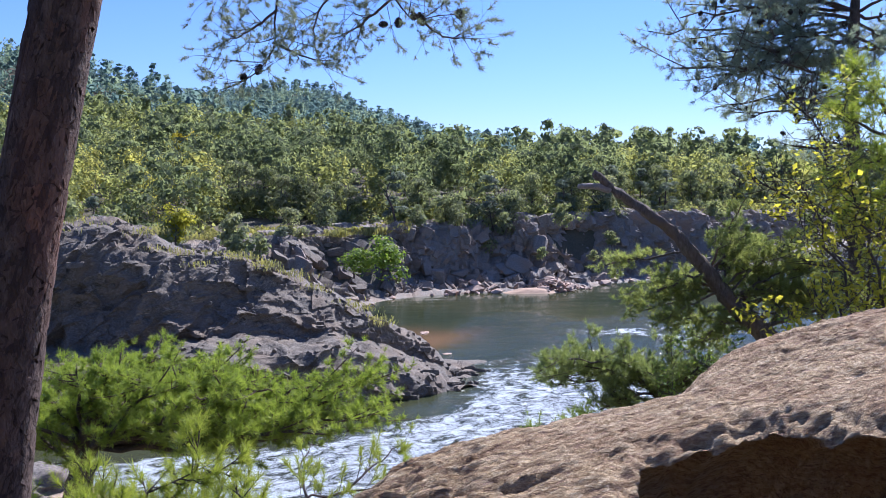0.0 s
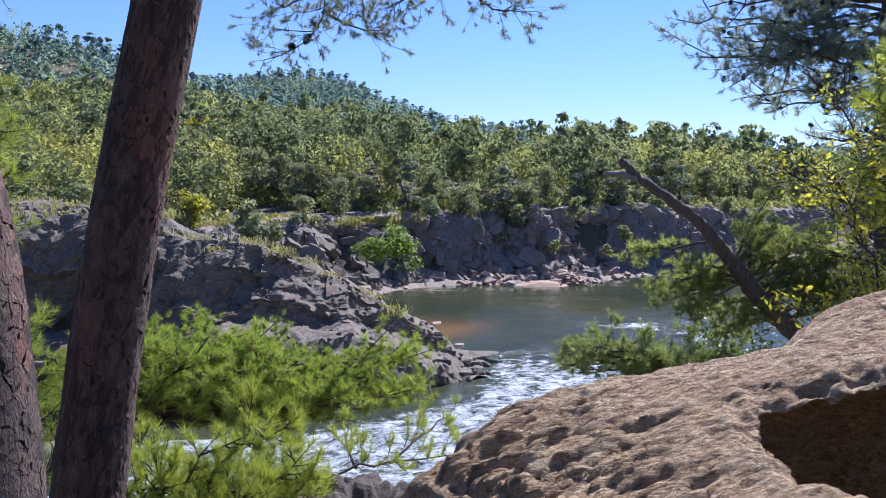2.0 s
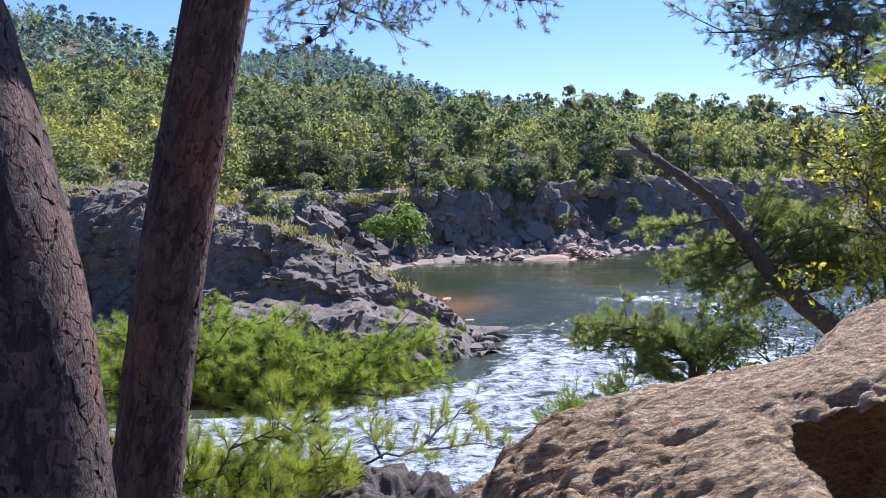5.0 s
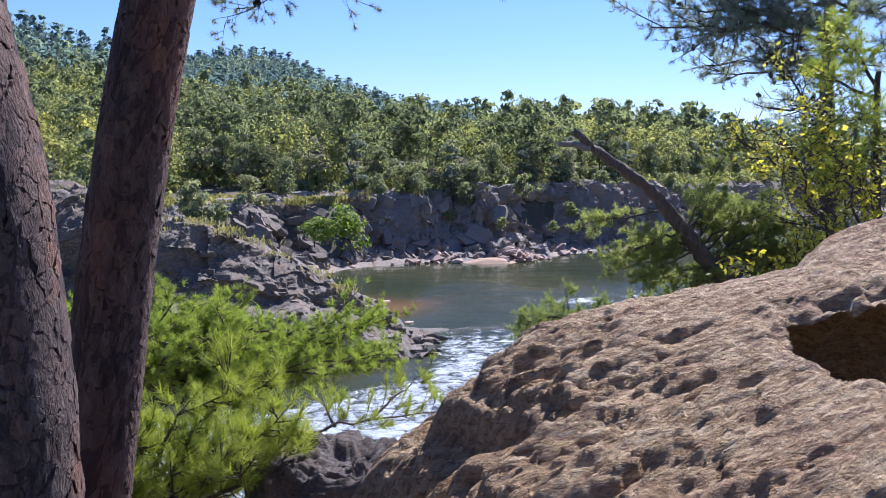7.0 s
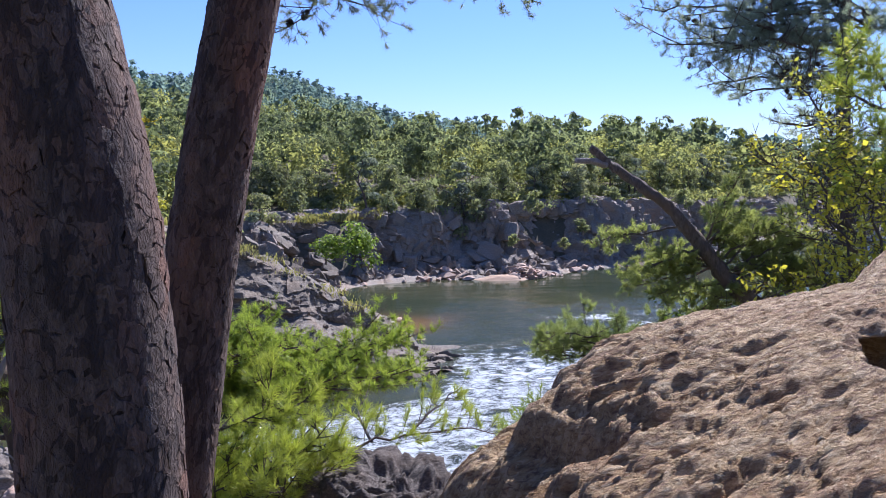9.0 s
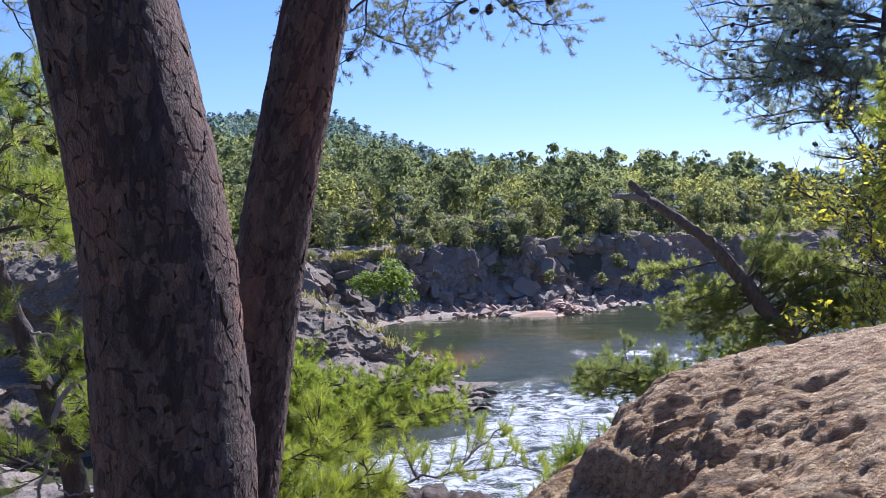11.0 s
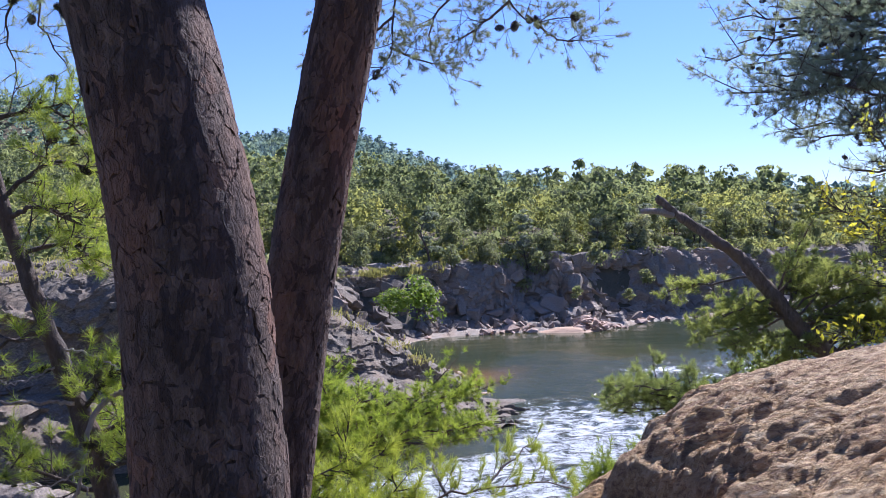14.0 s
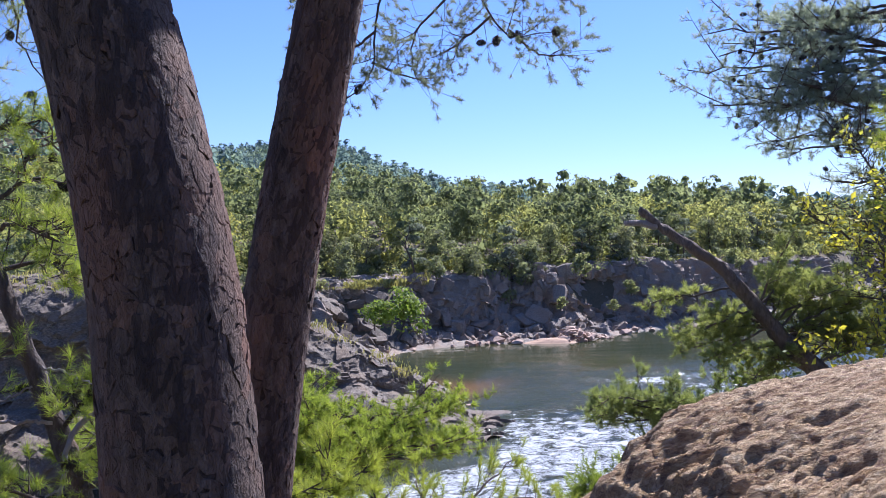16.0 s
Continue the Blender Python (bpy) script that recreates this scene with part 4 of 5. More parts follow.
# ---- near bank: boulders ----
def boulder_height(x, y):
    """The brown boulder's upper side, with its hollow and its falling flanks."""
    a, b = np.clip(x, -0.4, 2.2) - 0.6, y - 2.3
    h = 15.497 + 0.128 * a + 0.145 * b - 0.1 * a * a + 0.1 * a * b
    back = y - np.interp(x, [-1.0, 0.1, 0.45, 0.85, 1.1, 1.35, 1.6, 2.6, 3.4], [2.5, 2.58, 2.72, 2.78, 2.86, 3.16, 3.31, 3.7, 3.6])
    h = h - 0.9 * np.log1p(np.exp(np.minimum(back / 0.05, 60))) * 0.05 - 1.4 * np.clip(back - 0.12, 0, None)
    left = np.interp(y, [1.0, 1.8, 2.1, 2.3, 2.45, 3.0], [-0.15, -0.08, 0.14, -0.04, 0.014, 0.416]) - x
    shelf = left + 0.05 * fbm(np.stack([x * 4, y * 7, 0 * x], 1), 3, 82)
    h = h - 0.085 * smooth(-0.08, -0.02, shelf) - 0.035 * smooth(-0.17, -0.13, shelf)
    h = h - 2.4 * np.log1p(np.exp(np.minimum((left - 0.13) / 0.03, 60))) * 0.03 - 0.8 * np.clip(left - 0.36, 0, None)
    h = h - 2.6 * np.log1p(np.exp(np.minimum((1.42 - y) / 0.08, 60))) * 0.08 - 1.8 * np.log1p(np.exp(np.minimum((x - 2.5) / 0.12, 60))) * 0.12
    rim, lip, _ = hollow(x, y)
    return h - 1.25 * rim - 0.06 * smooth(-0.16, 0.0, lip) ** 2


def hollow(x, y):
    """The cut under the overhanging lip: how far a place lies within it (0 to 1), and its distance from the lip."""
    far = np.interp(x, [0.85, 0.9, 1.03, 1.2, 1.5, 1.8], [2.4, 2.45, 2.5, 2.56, 2.6, 2.58])
    near = np.interp(x, [0.86, 0.96, 1.01, 1.08, 1.2, 2.4], [2.1, 2.05, 1.97, 1.7, 1.3, 1.2])
    sd = np.minimum(np.minimum(y - near, far - y), np.minimum(x - 0.88, 1.75 - x)) + 0.022 * fbm(np.stack([x * 7, y * 7, 0 * x], 1), 3, 83)
    return smooth(-0.015, 0.09, sd), sd, far - y


def boulder():
    c, s = math.cos(0.46), math.sin(0.46)
    along = np.concatenate([np.linspace(-1.0, 0.4, 20), np.linspace(0.4, 3.3, 260)[1:], np.linspace(3.3, 5.1, 20)[1:]])
    across = np.concatenate([np.linspace(-0.9, 0.46, 20), np.linspace(0.46, 3.1, 480)[1:], np.linspace(3.1, 4.8, 20)[1:]])
    al, ac = [a.ravel() for a in np.meshgrid(along, across, indexing="ij")]
    x, y = al * c - ac * s, al * s + ac * c
    h = boulder_height(x, y)
    rim, lip, back = hollow(x, y)
    ac = ac + 0.03 * fbm(np.stack([al * 1.2, ac * 1.5, 0 * x], 1), 2, 84)
    ragged = smooth(0.95, 0.3, x + 0.15 * fbm(np.stack([x * 3, y * 3, 0 * x], 1), 2, 81)) * smooth(2.8, 2.35, y) + 0.1 * smooth(2.1, 1.6, y)
    h = h + 0.014 * fbm(np.stack([al * 1.1, ac * 2.2, 0 * x], 1), 2, 86)
    for f, amp, sd in ((8, 0.003, 85), (19, 0.003, 185), (44, 0.005, 285), (85, 0.005, 385)):
        rib = vnoise(np.stack([al * f * 0.055, ac * f, 0 * x + sd], 1), sd) + 0.35 * vnoise(np.stack([al * f * 0.2, ac * f * 1.7, 0 * x + sd], 1), sd + 1)
        h = h + amp * np.maximum(1 - 2 * np.abs(rib), -0.25)
    wob = 0.25 * fbm(np.stack([al * 3, ac * 6, 0 * x], 1), 2, 98)
    for fa, fc, amp, extra, sd in ((0.4, 6, 0.0, 0.016, 88), (0.8, 14, 0.0, 0.012, 89)):
        lay = np.abs(vnoise(np.stack([al * fa + wob, ac * fc + wob, 0 * x + sd], 1), sd))
        h = h - (amp + extra * ragged) * np.exp(-(lay / 0.16) ** 2)
    for wide, tall, amp, extra, sd in ((0.24, 0.045, 0.003, 0.026, 93), (0.11, 0.022, 0.005, 0.016, 96), (0.05, 0.013, 0.004, 0.007, 94)):
        edge, rid, off = cells(np.stack([al / wide + 0.5 * wob, ac / tall + 0.8 * wob], 1), sd)
        chip = (rid - 0.5) + 0.9 * off[:, 1] * ((rid * 3.77) % 1.0 - 0.2) + 0.5 * off[:, 0] * ((rid * 7.31) % 1.0 - 0.5) - 0.3 * np.exp(-(edge / 0.1) ** 2)
        h = h + (amp + extra * ragged) * chip
    h = h + 0.004 * fbm(np.stack([al * 26, ac * 95, 0 * x], 1), 2, 95)
    crumb = np.exp(-(np.minimum(lip + 0.05, 0) / 0.06) ** 2) * smooth(0.3, 0.05, np.abs(back)) * (1 - rim)
    h = h + 0.016 * crumb * np.clip(fbm(np.stack([x * 16, y * 16, 0 * x], 1), 3, 97), -0.5, 1)
    crack = np.abs(fbm(np.stack([al * 0.7, ac * 2.4, 0 * x + 5], 1), 2, 90))
    h = h - 0.03 * np.exp(-(crack / 0.02) ** 2) * (0.1 + 0.9 * smooth(0.6, 0.2, x))
    y = y + 0.005 * fbm(np.stack([al * 9, ac * 22, h * 14], 1), 3, 91) + 0.85 * np.sqrt(rim) * smooth(0.5, 0.05, back)
    return np.stack([x, y, np.maximum(h, 12.6)], 1), grid_faces(len(along), len(across))


tagged(part("boulder", boulder(), ROCK_BROWN), "rough reddish-brown foliated boulder with a dark hollow", "boulder")


def small_boulder(name, label, centre, size, seed, mat):
    """A rounded, pitted rock as a closed lump."""
    nu, nv = (160, 110) if size[0] < 1 else (60, 40)
    U, V = np.meshgrid(np.linspace(0, 2 * np.pi, nu), np.linspace(0.02, np.pi - 0.02, nv), indexing="ij")
    d = np.stack([np.cos(U) * np.sin(V), np.sin(U) * np.sin(V), np.cos(V)], 2).reshape(-1, 3)
    q = np.sign(d) * np.abs(d) ** 0.75
    r = 1 + 0.2 * fbm(d * 1.8 + seed, 3, seed) + 0.045 * fbm(d * [6, 6, 12], 5, seed + 9, 0.65)
    v = q * r[:, None] * size
    ob = part(name, (v, grid_faces(nu, nv)), mat)
    ob.location = centre
    return tagged(ob, label, "boulder", "rocks on the near bank")


small_boulder("bank_rock", "dark lichened rock below the boulder", (-0.42, 5.4, 13.42), (0.58, 0.5, 0.88), 3, ROCK_DARK)
small_boulder("bank_rock", "grey rock beside the pine roots", (-2.5, 4.6, 13.4), (0.7, 0.6, 0.8), 5, ROCK_GREY)
small_boulder("river_rock", "grey rock at the edge of the rapids", (-21.6, 47.5, -0.2), (3.2, 2.4, 1.5), 8, ROCK_GREY)
small_boulder("river_rock", "pale grey rock at the edge of the rapids", (-18.2, 45.5, -0.3), (2.0, 1.6, 1.1), 9, ROCK_PALE)
small_boulder("river_rock", "dark rock at the edge of the rapids", (-25.5, 49.5, -0.2), (2.8, 2.2, 1.9), 10, ROCK_GREY)


# ---- near bank: pine trunks ----
def trunk_mesh(line, radius, seed, height_n=170, round_n=90, plate=1.0):
    """A trunk with scaly bark: plates standing proud of dark furrows."""
    zs = np.linspace(line[0][2], line[-1][2], height_n)
    cx = curve_points(line, height_n)
    cx = np.stack([np.interp(zs, cx[:, 2], cx[:, 0]), np.interp(zs, cx[:, 2], cx[:, 1]), zs], 1)
    w = np.linspace(0, 2 * np.pi, round_n)
    Z, Wd = [a.ravel() for a in np.meshgrid(zs, w, indexing="ij")]
    r = np.interp(Z, [p[2] for p in line], radius)
    girth = np.interp(Z, [p[2] for p in line], radius).mean()
    px, py = np.cos(Wd), np.sin(Wd)
    p3 = np.stack([px * girth, py * girth, Z], 1)
    lump = 0.012 * fbm(p3 * [4, 4, 1.6] + seed, 3, seed)
    arc = (Wd / (2 * np.pi)) * round(2 * np.pi * girth / (0.034 * plate))
    n = round(2 * np.pi * girth / (0.034 * plate))
    q = np.stack([arc, Z / (0.062 * plate)], 1)
    wv = np.stack([px * 3, py * 3, Z * 9], 1)
    q = q + 0.33 * np.stack([vnoise(wv, seed + 1), vnoise(wv + 9, seed + 2)], 1)
    edge, rid, off = cells(np.stack([q[:, 0], q[:, 1]], 1), seed + 3)
    seam = smooth(0.0, 0.8, np.minimum(Wd, 2 * np.pi - Wd))
    plates = (0.5 + 0.8 * rid) * smooth(0.02, 0.14, edge)
    fine = fbm(p3 * [60, 60, 26], 4, seed + 4)
    rr = r * (1 + lump) + (0.006 * plates * seam + 0.0018 * fine) * plate - 0.0075
    c = np.repeat(cx, round_n, axis=0)
    v = c + np.stack([px * rr, py * rr, 0 * rr], 1)
    return v, grid_faces(height_n, round_n)


def clip_cell(poly, p, q):
    """What of a convex polygon lies nearer to p than to q."""
    m, d = (p + q) / 2, q - p
    side = [(a - m) @ d for a in poly]
    out = []
    for k in range(len(poly)):
        a, b, sa_, sb_ = poly[k], poly[(k + 1) % len(poly)], side[k], side[(k + 1) % len(poly)]
        if sa_ <= 0:
            out.append(a)
        if sa_ * sb_ < 0:
            out.append(a + (b - a) * sa_ / (sa_ - sb_))
    return out


def bark_plates(parent, bark, line, radius, z0, z1, wide, tall, seed, rng, half=1.75, proud=1.0):
    """Scales of bark, each a thin curved flake of its own, on the side of the trunk towards the bank."""
    o = np.array(parent.location)
    zz = [p[2] for p in line]
    girth = float(np.mean(radius[2:7]))
    na, nz = int(2 * half * girth / wide), int((z1 - z0) / tall)
    pts = {(i, j): np.array([(i + 0.5 * (j % 2) + rng.uniform(-0.4, 0.4)) * wide - half * girth, z0 + (j + rng.uniform(-0.42, 0.42)) * tall]) for i in range(-1, na + 2) for j in range(-1, nz + 2)}
    for i in range(na + 1):
        for j in range(nz + 1):
            p = pts[i, j]
            poly = [p + np.array(d) for d in ((-wide * 1.5, -tall * 1.5), (wide * 1.5, -tall * 1.5), (wide * 1.5, tall * 1.5), (-wide * 1.5, tall * 1.5))]
            for di in (-2, -1, 0, 1, 2):
                for dj in (-2, -1, 0, 1, 2):
                    if (di or dj) and (i + di, j + dj) in pts and poly:
                        poly = clip_cell(poly, p, pts[i + di, j + dj])
            if len(poly) < 3:
                continue
            ring = []
            for k in range(len(poly)):
                a, b = poly[k], poly[(k + 1) % len(poly)]
                jag = 0.1 * np.linalg.norm(b - a)
                ring += [a + rng.normal(0, 0.001, 2)] + [a + (b - a) * w + rng.normal(0, jag, 2) for w in (0.25, 0.5, 0.75)]
            lift = proud * (rng.uniform(0.0012, 0.0034) if rng.random() < 0.8 else 0.005)
            tilt = rng.normal(0, 0.001)
            rows = []
            for q, out in [(p + (q - p) * 1.01, -0.0008) for q in ring] + [(p + (q - p) * rng.uniform(0.92, 0.985), lift * rng.uniform(0.7, 1.0) + tilt * (q[1] - p[1]) / tall) for q in ring] + [(p, lift * 1.15)]:
                c = np.array([np.interp(q[1], zz, [l[0] for l in line]), np.interp(q[1], zz, [l[1] for l in line]), q[1]])
                th = -math.pi / 2 + q[0] / girth
                r = float(np.interp(q[1], zz, radius)) - 0.003 + out
                rows.append(c + np.array([math.cos(th) * r, math.sin(th) * r, 0]) - o)
            m = len(ring)
            f = [[k, (k + 1) % m, m + (k + 1) % m, m + k] for k in range(m)]
            g = [[m + k, m + (k + 1) % m, 2 * m] for k in range(m)]
            me = bpy.data.meshes.new("bark_plate")
            me.from_pydata([tuple(v) for v in rows], [], f + g)
            part("bark_plate", me, bark, parent)


t1 = thing("pine_tree", (-0.70, 1.95, 14.2), "thick dark pine trunk with scaly bark", "tree")
line1 = [(-0.72, 1.9, 13.6), (-0.79, 1.9, 14.6), (-0.826, 1.9, 15.2), (-0.833, 1.9, 15.45), (-0.86, 1.9, 15.83), (-0.895, 1.9, 16.05), (-0.943, 1.9, 16.27), (-0.99, 1.9, 16.45), (-1.15, 1.92, 17.0), (-1.4, 2.0, 18.0)]
girth1 = [0.22, 0.178, 0.158, 0.154, 0.148, 0.144, 0.14, 0.137, 0.128, 0.112]
off1 = np.array([0.70, -1.95, -14.2])
part("trunk", trunk_mesh([tuple(np.array(p) + off1) for p in line1], girth1, 5), FURROW, t1)
bark_plates(t1, BARK, line1, girth1, 15.25, 16.75, 0.025, 0.07, 5, np.random.default_rng(51), proud=0.6)
t2 = thing("pine_tree", (-0.98, 2.65, 14.1), "slender reddish pine trunk leaning over the bank", "tree")
line2 = [(-1.08, 2.55, 13.4), (-0.955, 2.55, 14.4), (-0.852, 2.55, 15.2), (-0.797, 2.55, 15.63), (-0.748, 2.55, 15.94), (-0.721, 2.55, 16.09), (-0.625, 2.55, 16.56), (-0.5, 2.55, 17.1), (-0.24, 2.55, 18.2)]
girth2 = [0.13, 0.108, 0.099, 0.096, 0.093, 0.092, 0.089, 0.085, 0.078]
off2 = np.array([0.98, -2.65, -14.1])
part("trunk", trunk_mesh([tuple(np.array(p) + off2) for p in line2], girth2, 9, 150, 72, 1.05), FURROW, t2)
bark_plates(t2, BARK_RED, line2, girth2, 15.0, 16.95, 0.025, 0.08, 9, np.random.default_rng(52), proud=0.4)


# ---- pine boughs ----
def tuft(rng, n, width, spread=(12, 78)):
    """A bunch of needles of unit length, its twig along z."""
    v, f = [], []
    for k in range(n):
        a, t = rng.uniform(0, 6.28), math.radians(rng.uniform(*spread))
        d = np.array([math.cos(a) * math.sin(t), math.sin(a) * math.sin(t), math.cos(t)])
        side = np.cross(d, rng.normal(size=3))
        side *= width / 2 / np.linalg.norm(side)
        o = np.array([0, 0, rng.uniform(-0.35, 0.3)])
        tip = o + d * rng.uniform(0.65, 1.0) + [0, 0, rng.uniform(0, 0.1)]
        v += [o - side, o + side, tip]
        f.append([3 * k, 3 * k + 1, 3 * k + 2])
    return np.array(v), np.array(f)


def boughs(rng, limbs, twig_len, gap, tuft_size, start=0.25, flat=0.5, lift=0.25, twig_r=0.006, bare=0.0, kids=2, every=0.09, tip=0.3, rise=0.15, curl=0.22):
    """Twigs along limbs and the needle bunches on them: (twig tubes, bunch places, directions)."""
    tubes, places, dirs = [], [], []

    def shoot(p, d, length, level):
        n = 3 if curl < 0.3 else 6
        bend = rng.normal(0, curl, 3) + [0, 0, lift]
        pts = np.array([p + d * length * s + bend * length * s * s * 0.5 for s in np.linspace(0, 1, n)])
        tubes.append(tube(pts, [twig_r * (1.0 if level == 0 else 0.65), twig_r * 0.35], 3))
        end = pts[-1] - pts[-2]
        end = end / np.linalg.norm(end)
        if rng.random() >= bare:
            for s in np.arange(1.0, tip - 0.01 if level else tip + 0.14, -every / max(length, 0.05)):
                q = p + d * length * s + bend * length * s * s * 0.5
                places.append(q), dirs.append(end + rng.normal(0, 0.28, 3) + [0, 0, rise])
        if level == 0:
            for k in range(kids):
                s = rng.uniform(0.25, 0.85)
                q = p + d * length * s + bend * length * s * s * 0.5
                dd = d + rng.normal(0, 0.75, 3) + [0, 0, 0.1]
                shoot(q, dd / np.linalg.norm(dd), length * rng.uniform(0.35, 0.65), 1)

    for pts in limbs:
        m = len(pts)
        seglen = np.linalg.norm(np.diff(pts, axis=0), axis=1)
        acc = np.concatenate([[0], np.cumsum(seglen)])
        s = acc[-1] * start
        while s < acc[-1]:
            i = min(m - 2, int(np.searchsorted(acc, s)) - 1)
            i = max(i, 0)
            p = pts[i] + (pts[i + 1] - pts[i]) * ((s - acc[i]) / max(seglen[i], 1e-6))
            ax = (pts[i + 1] - pts[i]) / max(seglen[i], 1e-6)
            perp = np.cross(ax, rng.normal(size=3))
            perp[2] *= 1 - flat
            perp /= np.linalg.norm(perp) + 1e-9
            d = ax * 0.55 + perp
            d /= np.linalg.norm(d)
            fr = s / acc[-1]
            shoot(p, d, twig_len * rng.uniform(0.5, 1.1) * (1.15 - 0.6 * fr), 0)
            s += gap * rng.uniform(0.5, 1.5)
        e = pts[-1] - pts[-2]
        shoot(pts[-1], e / np.linalg.norm(e), twig_len * 0.6, 1)
    return tubes, np.array(places), np.array(dirs)


def pine(name, label, base, trunk_line, trunk_r, limbs, limb_r, seed, twig_len, gap, size, needle, bark=TWIG, group="", needles=22, width=0.035, **kw):
    """A pine with a trunk, its limbs, twigs and needles, in world places."""
    rng = np.random.default_rng(seed)
    t = thing(name, base, label, "tree", group)
    o = np.array(base)
    spread, sub, stretch = kw.pop("spread", (12, 78)), kw.pop("sub", 0), kw.pop("stretch", 1.0)
    if trunk_line is not None:
        part("trunk", tube(curve_points(trunk_line, 60) - o, trunk_r, 14, trunk_r[0] * 0.14, seed), bark, t)
    lines = []
    for l in limbs:
        q = curve_points(l, 12)
        q[1:-1] += rng.normal(0, 0.02 * np.linalg.norm(q[-1] - q[0]), (10, 3)) * 0.5
        lines.append(q)
        part("limb", tube(q - o, [limb_r, limb_r * 0.3], 7, limb_r * 0.15, seed), bark, t)
    side = []
    for q in lines:
        reach = np.linalg.norm(q[-1] - q[0])
        for k in range(sub):
            i = rng.integers(3, 11)
            way = (q[i] - q[i - 1]) / np.linalg.norm(q[i] - q[i - 1]) * [0.8, 0.8, 0.25] + rng.normal(0, 0.6, 3) * [1, 1, 0.55] + [0, 0, 0.08]
            way[2] = min(way[2], 0.15) if stretch < 1 else way[2]
            way *= stretch * reach * rng.uniform(0.22, 0.42) / np.linalg.norm(way)
            side.append(np.array([q[i] + way * w + np.array([0, 0, 0.12 * reach * 0.3]) * w * w for w in np.linspace(0, 1, 6)]))
    tubes, pl, di = boughs(rng, lines + side, twig_len, gap, size, **kw)
    tubes += [tube(q, [limb_r * 0.4, limb_r * 0.15], 5) for q in side]
    tagged(part("branchwork", join([(v - o, f) for v, f in tubes]), bark, t), kind="stuff")
    ts = [tuft(rng, needles, width, spread) for _ in range(8)]
    part("needles", scatter(ts, pl - o, di, size * rng.uniform(0.7, 1.15, len(pl)), rng), needle, t, smooth_faces=False)
    return t, lines, pl


def cone_mesh():
    """An open pine cone: overlapping woody scales on an egg."""
    v, f = [], []
    for k in range(64):
        t = (k + 0.5) / 64
        a = k * 2.39996
        z = 1.1 * (2 * t - 1)
        r = 0.78 * math.sqrt(max(0.02, 1 - (2 * t - 1) ** 2)) * (1.1 - 0.25 * t)
        c, s = math.cos(a), math.sin(a)
        rad, tg, upv = np.array([c, s, 0]), np.array([-s, c, 0]), np.array([0, 0, 1.0])
        p = rad * r * 0.55 + upv * z
        o = rad * r * 1.12 + upv * (z + 0.16)
        n = len(v)
        v += [p - tg * 0.17, p + tg * 0.17, o + tg * 0.16, o - tg * 0.16, p - upv * 0.2]
        f += [[n, n + 1, n + 2, n + 3], [n + 4, n + 1, n + 2, n + 3], [n + 4, n, n + 3, n + 2]]
    return mesh_of("cone", np.array(v), np.array(f), False)


CONE_ME = cone_mesh()
CONE_ME.materials.append(CONE)


def arrays_of(me):
    v = np.empty(len(me.vertices) * 3, np.float32)
    me.vertices.foreach_get("co", v)
    return v.reshape(-1, 3)


def cones(parent, places, size, rng):
    o = np.array(parent.location)
    limbs = [(ch, arrays_of(ch.data)) for ch in parent.children if ch.name.startswith("limb")]
    for p in places:
        near = min(limbs, key=lambda q: np.abs(q[1] - (np.array(p) - o)).sum(1).min())[0]
        c = part("cone", CONE_ME, CONE, near)
        c.location = np.array(p) - o
        c.rotation_euler = (rng.uniform(0, 6.28), rng.uniform(0, 1.5), rng.uniform(0, 6.28))
        s = size * rng.uniform(0.8, 1.15)
        c.scale = (s, s, s)


def pine_top(t, foot, seed):
    """The upper trunk of a near pine with its spreading crown."""
    rng = np.random.default_rng(seed)
    o, foot = np.array(t.location), np.array(foot)
    lean = (foot[0] - o[0]) * 0.12
    spine = [foot + [lean * k, 0.05 * k, 1.3 * k] for k in range(6)]
    part("upper_trunk", tube(curve_points(spine, 24) - o, [0.08, 0.07, 0.03], 12, 0.006, seed), BARK_RED, t)
    limbs = []
    for k in range(14):
        a, p = k * 2.4, spine[0] + (spine[5] - spine[0]) * rng.uniform(0.5, 1.0)
        r = rng.uniform(1.0, 2.0)
        limbs.append(curve_points([p, p + [math.cos(a) * r * 0.5, math.sin(a) * r * 0.5, 0.15], p + [math.cos(a) * r, math.sin(a) * r, 0.5]], 8))
        part("limb", tube(limbs[-1] - o, [0.03, 0.01], 6, 0.003, seed), BARK_RED, t)
    tubes, pl, di = boughs(rng, limbs, 0.4, 0.16, 0.12, start=0.3, kids=2, every=0.07, tip=0.5)
    tagged(part("branchwork", join([(v - o, f) for v, f in tubes]), TWIG, t), kind="stuff")
    part("needles", scatter([tuft(rng, 18, 0.06) for _ in range(5)], pl - o, di, 0.13 * rng.uniform(0.7, 1.15, len(pl)), rng), NEEDLE_DARK, t, smooth_faces=False)


pine_top(t1, (-1.4, 2.0, 17.95), 61)
pine_top(t2, (-0.24, 2.55, 18.15), 62)

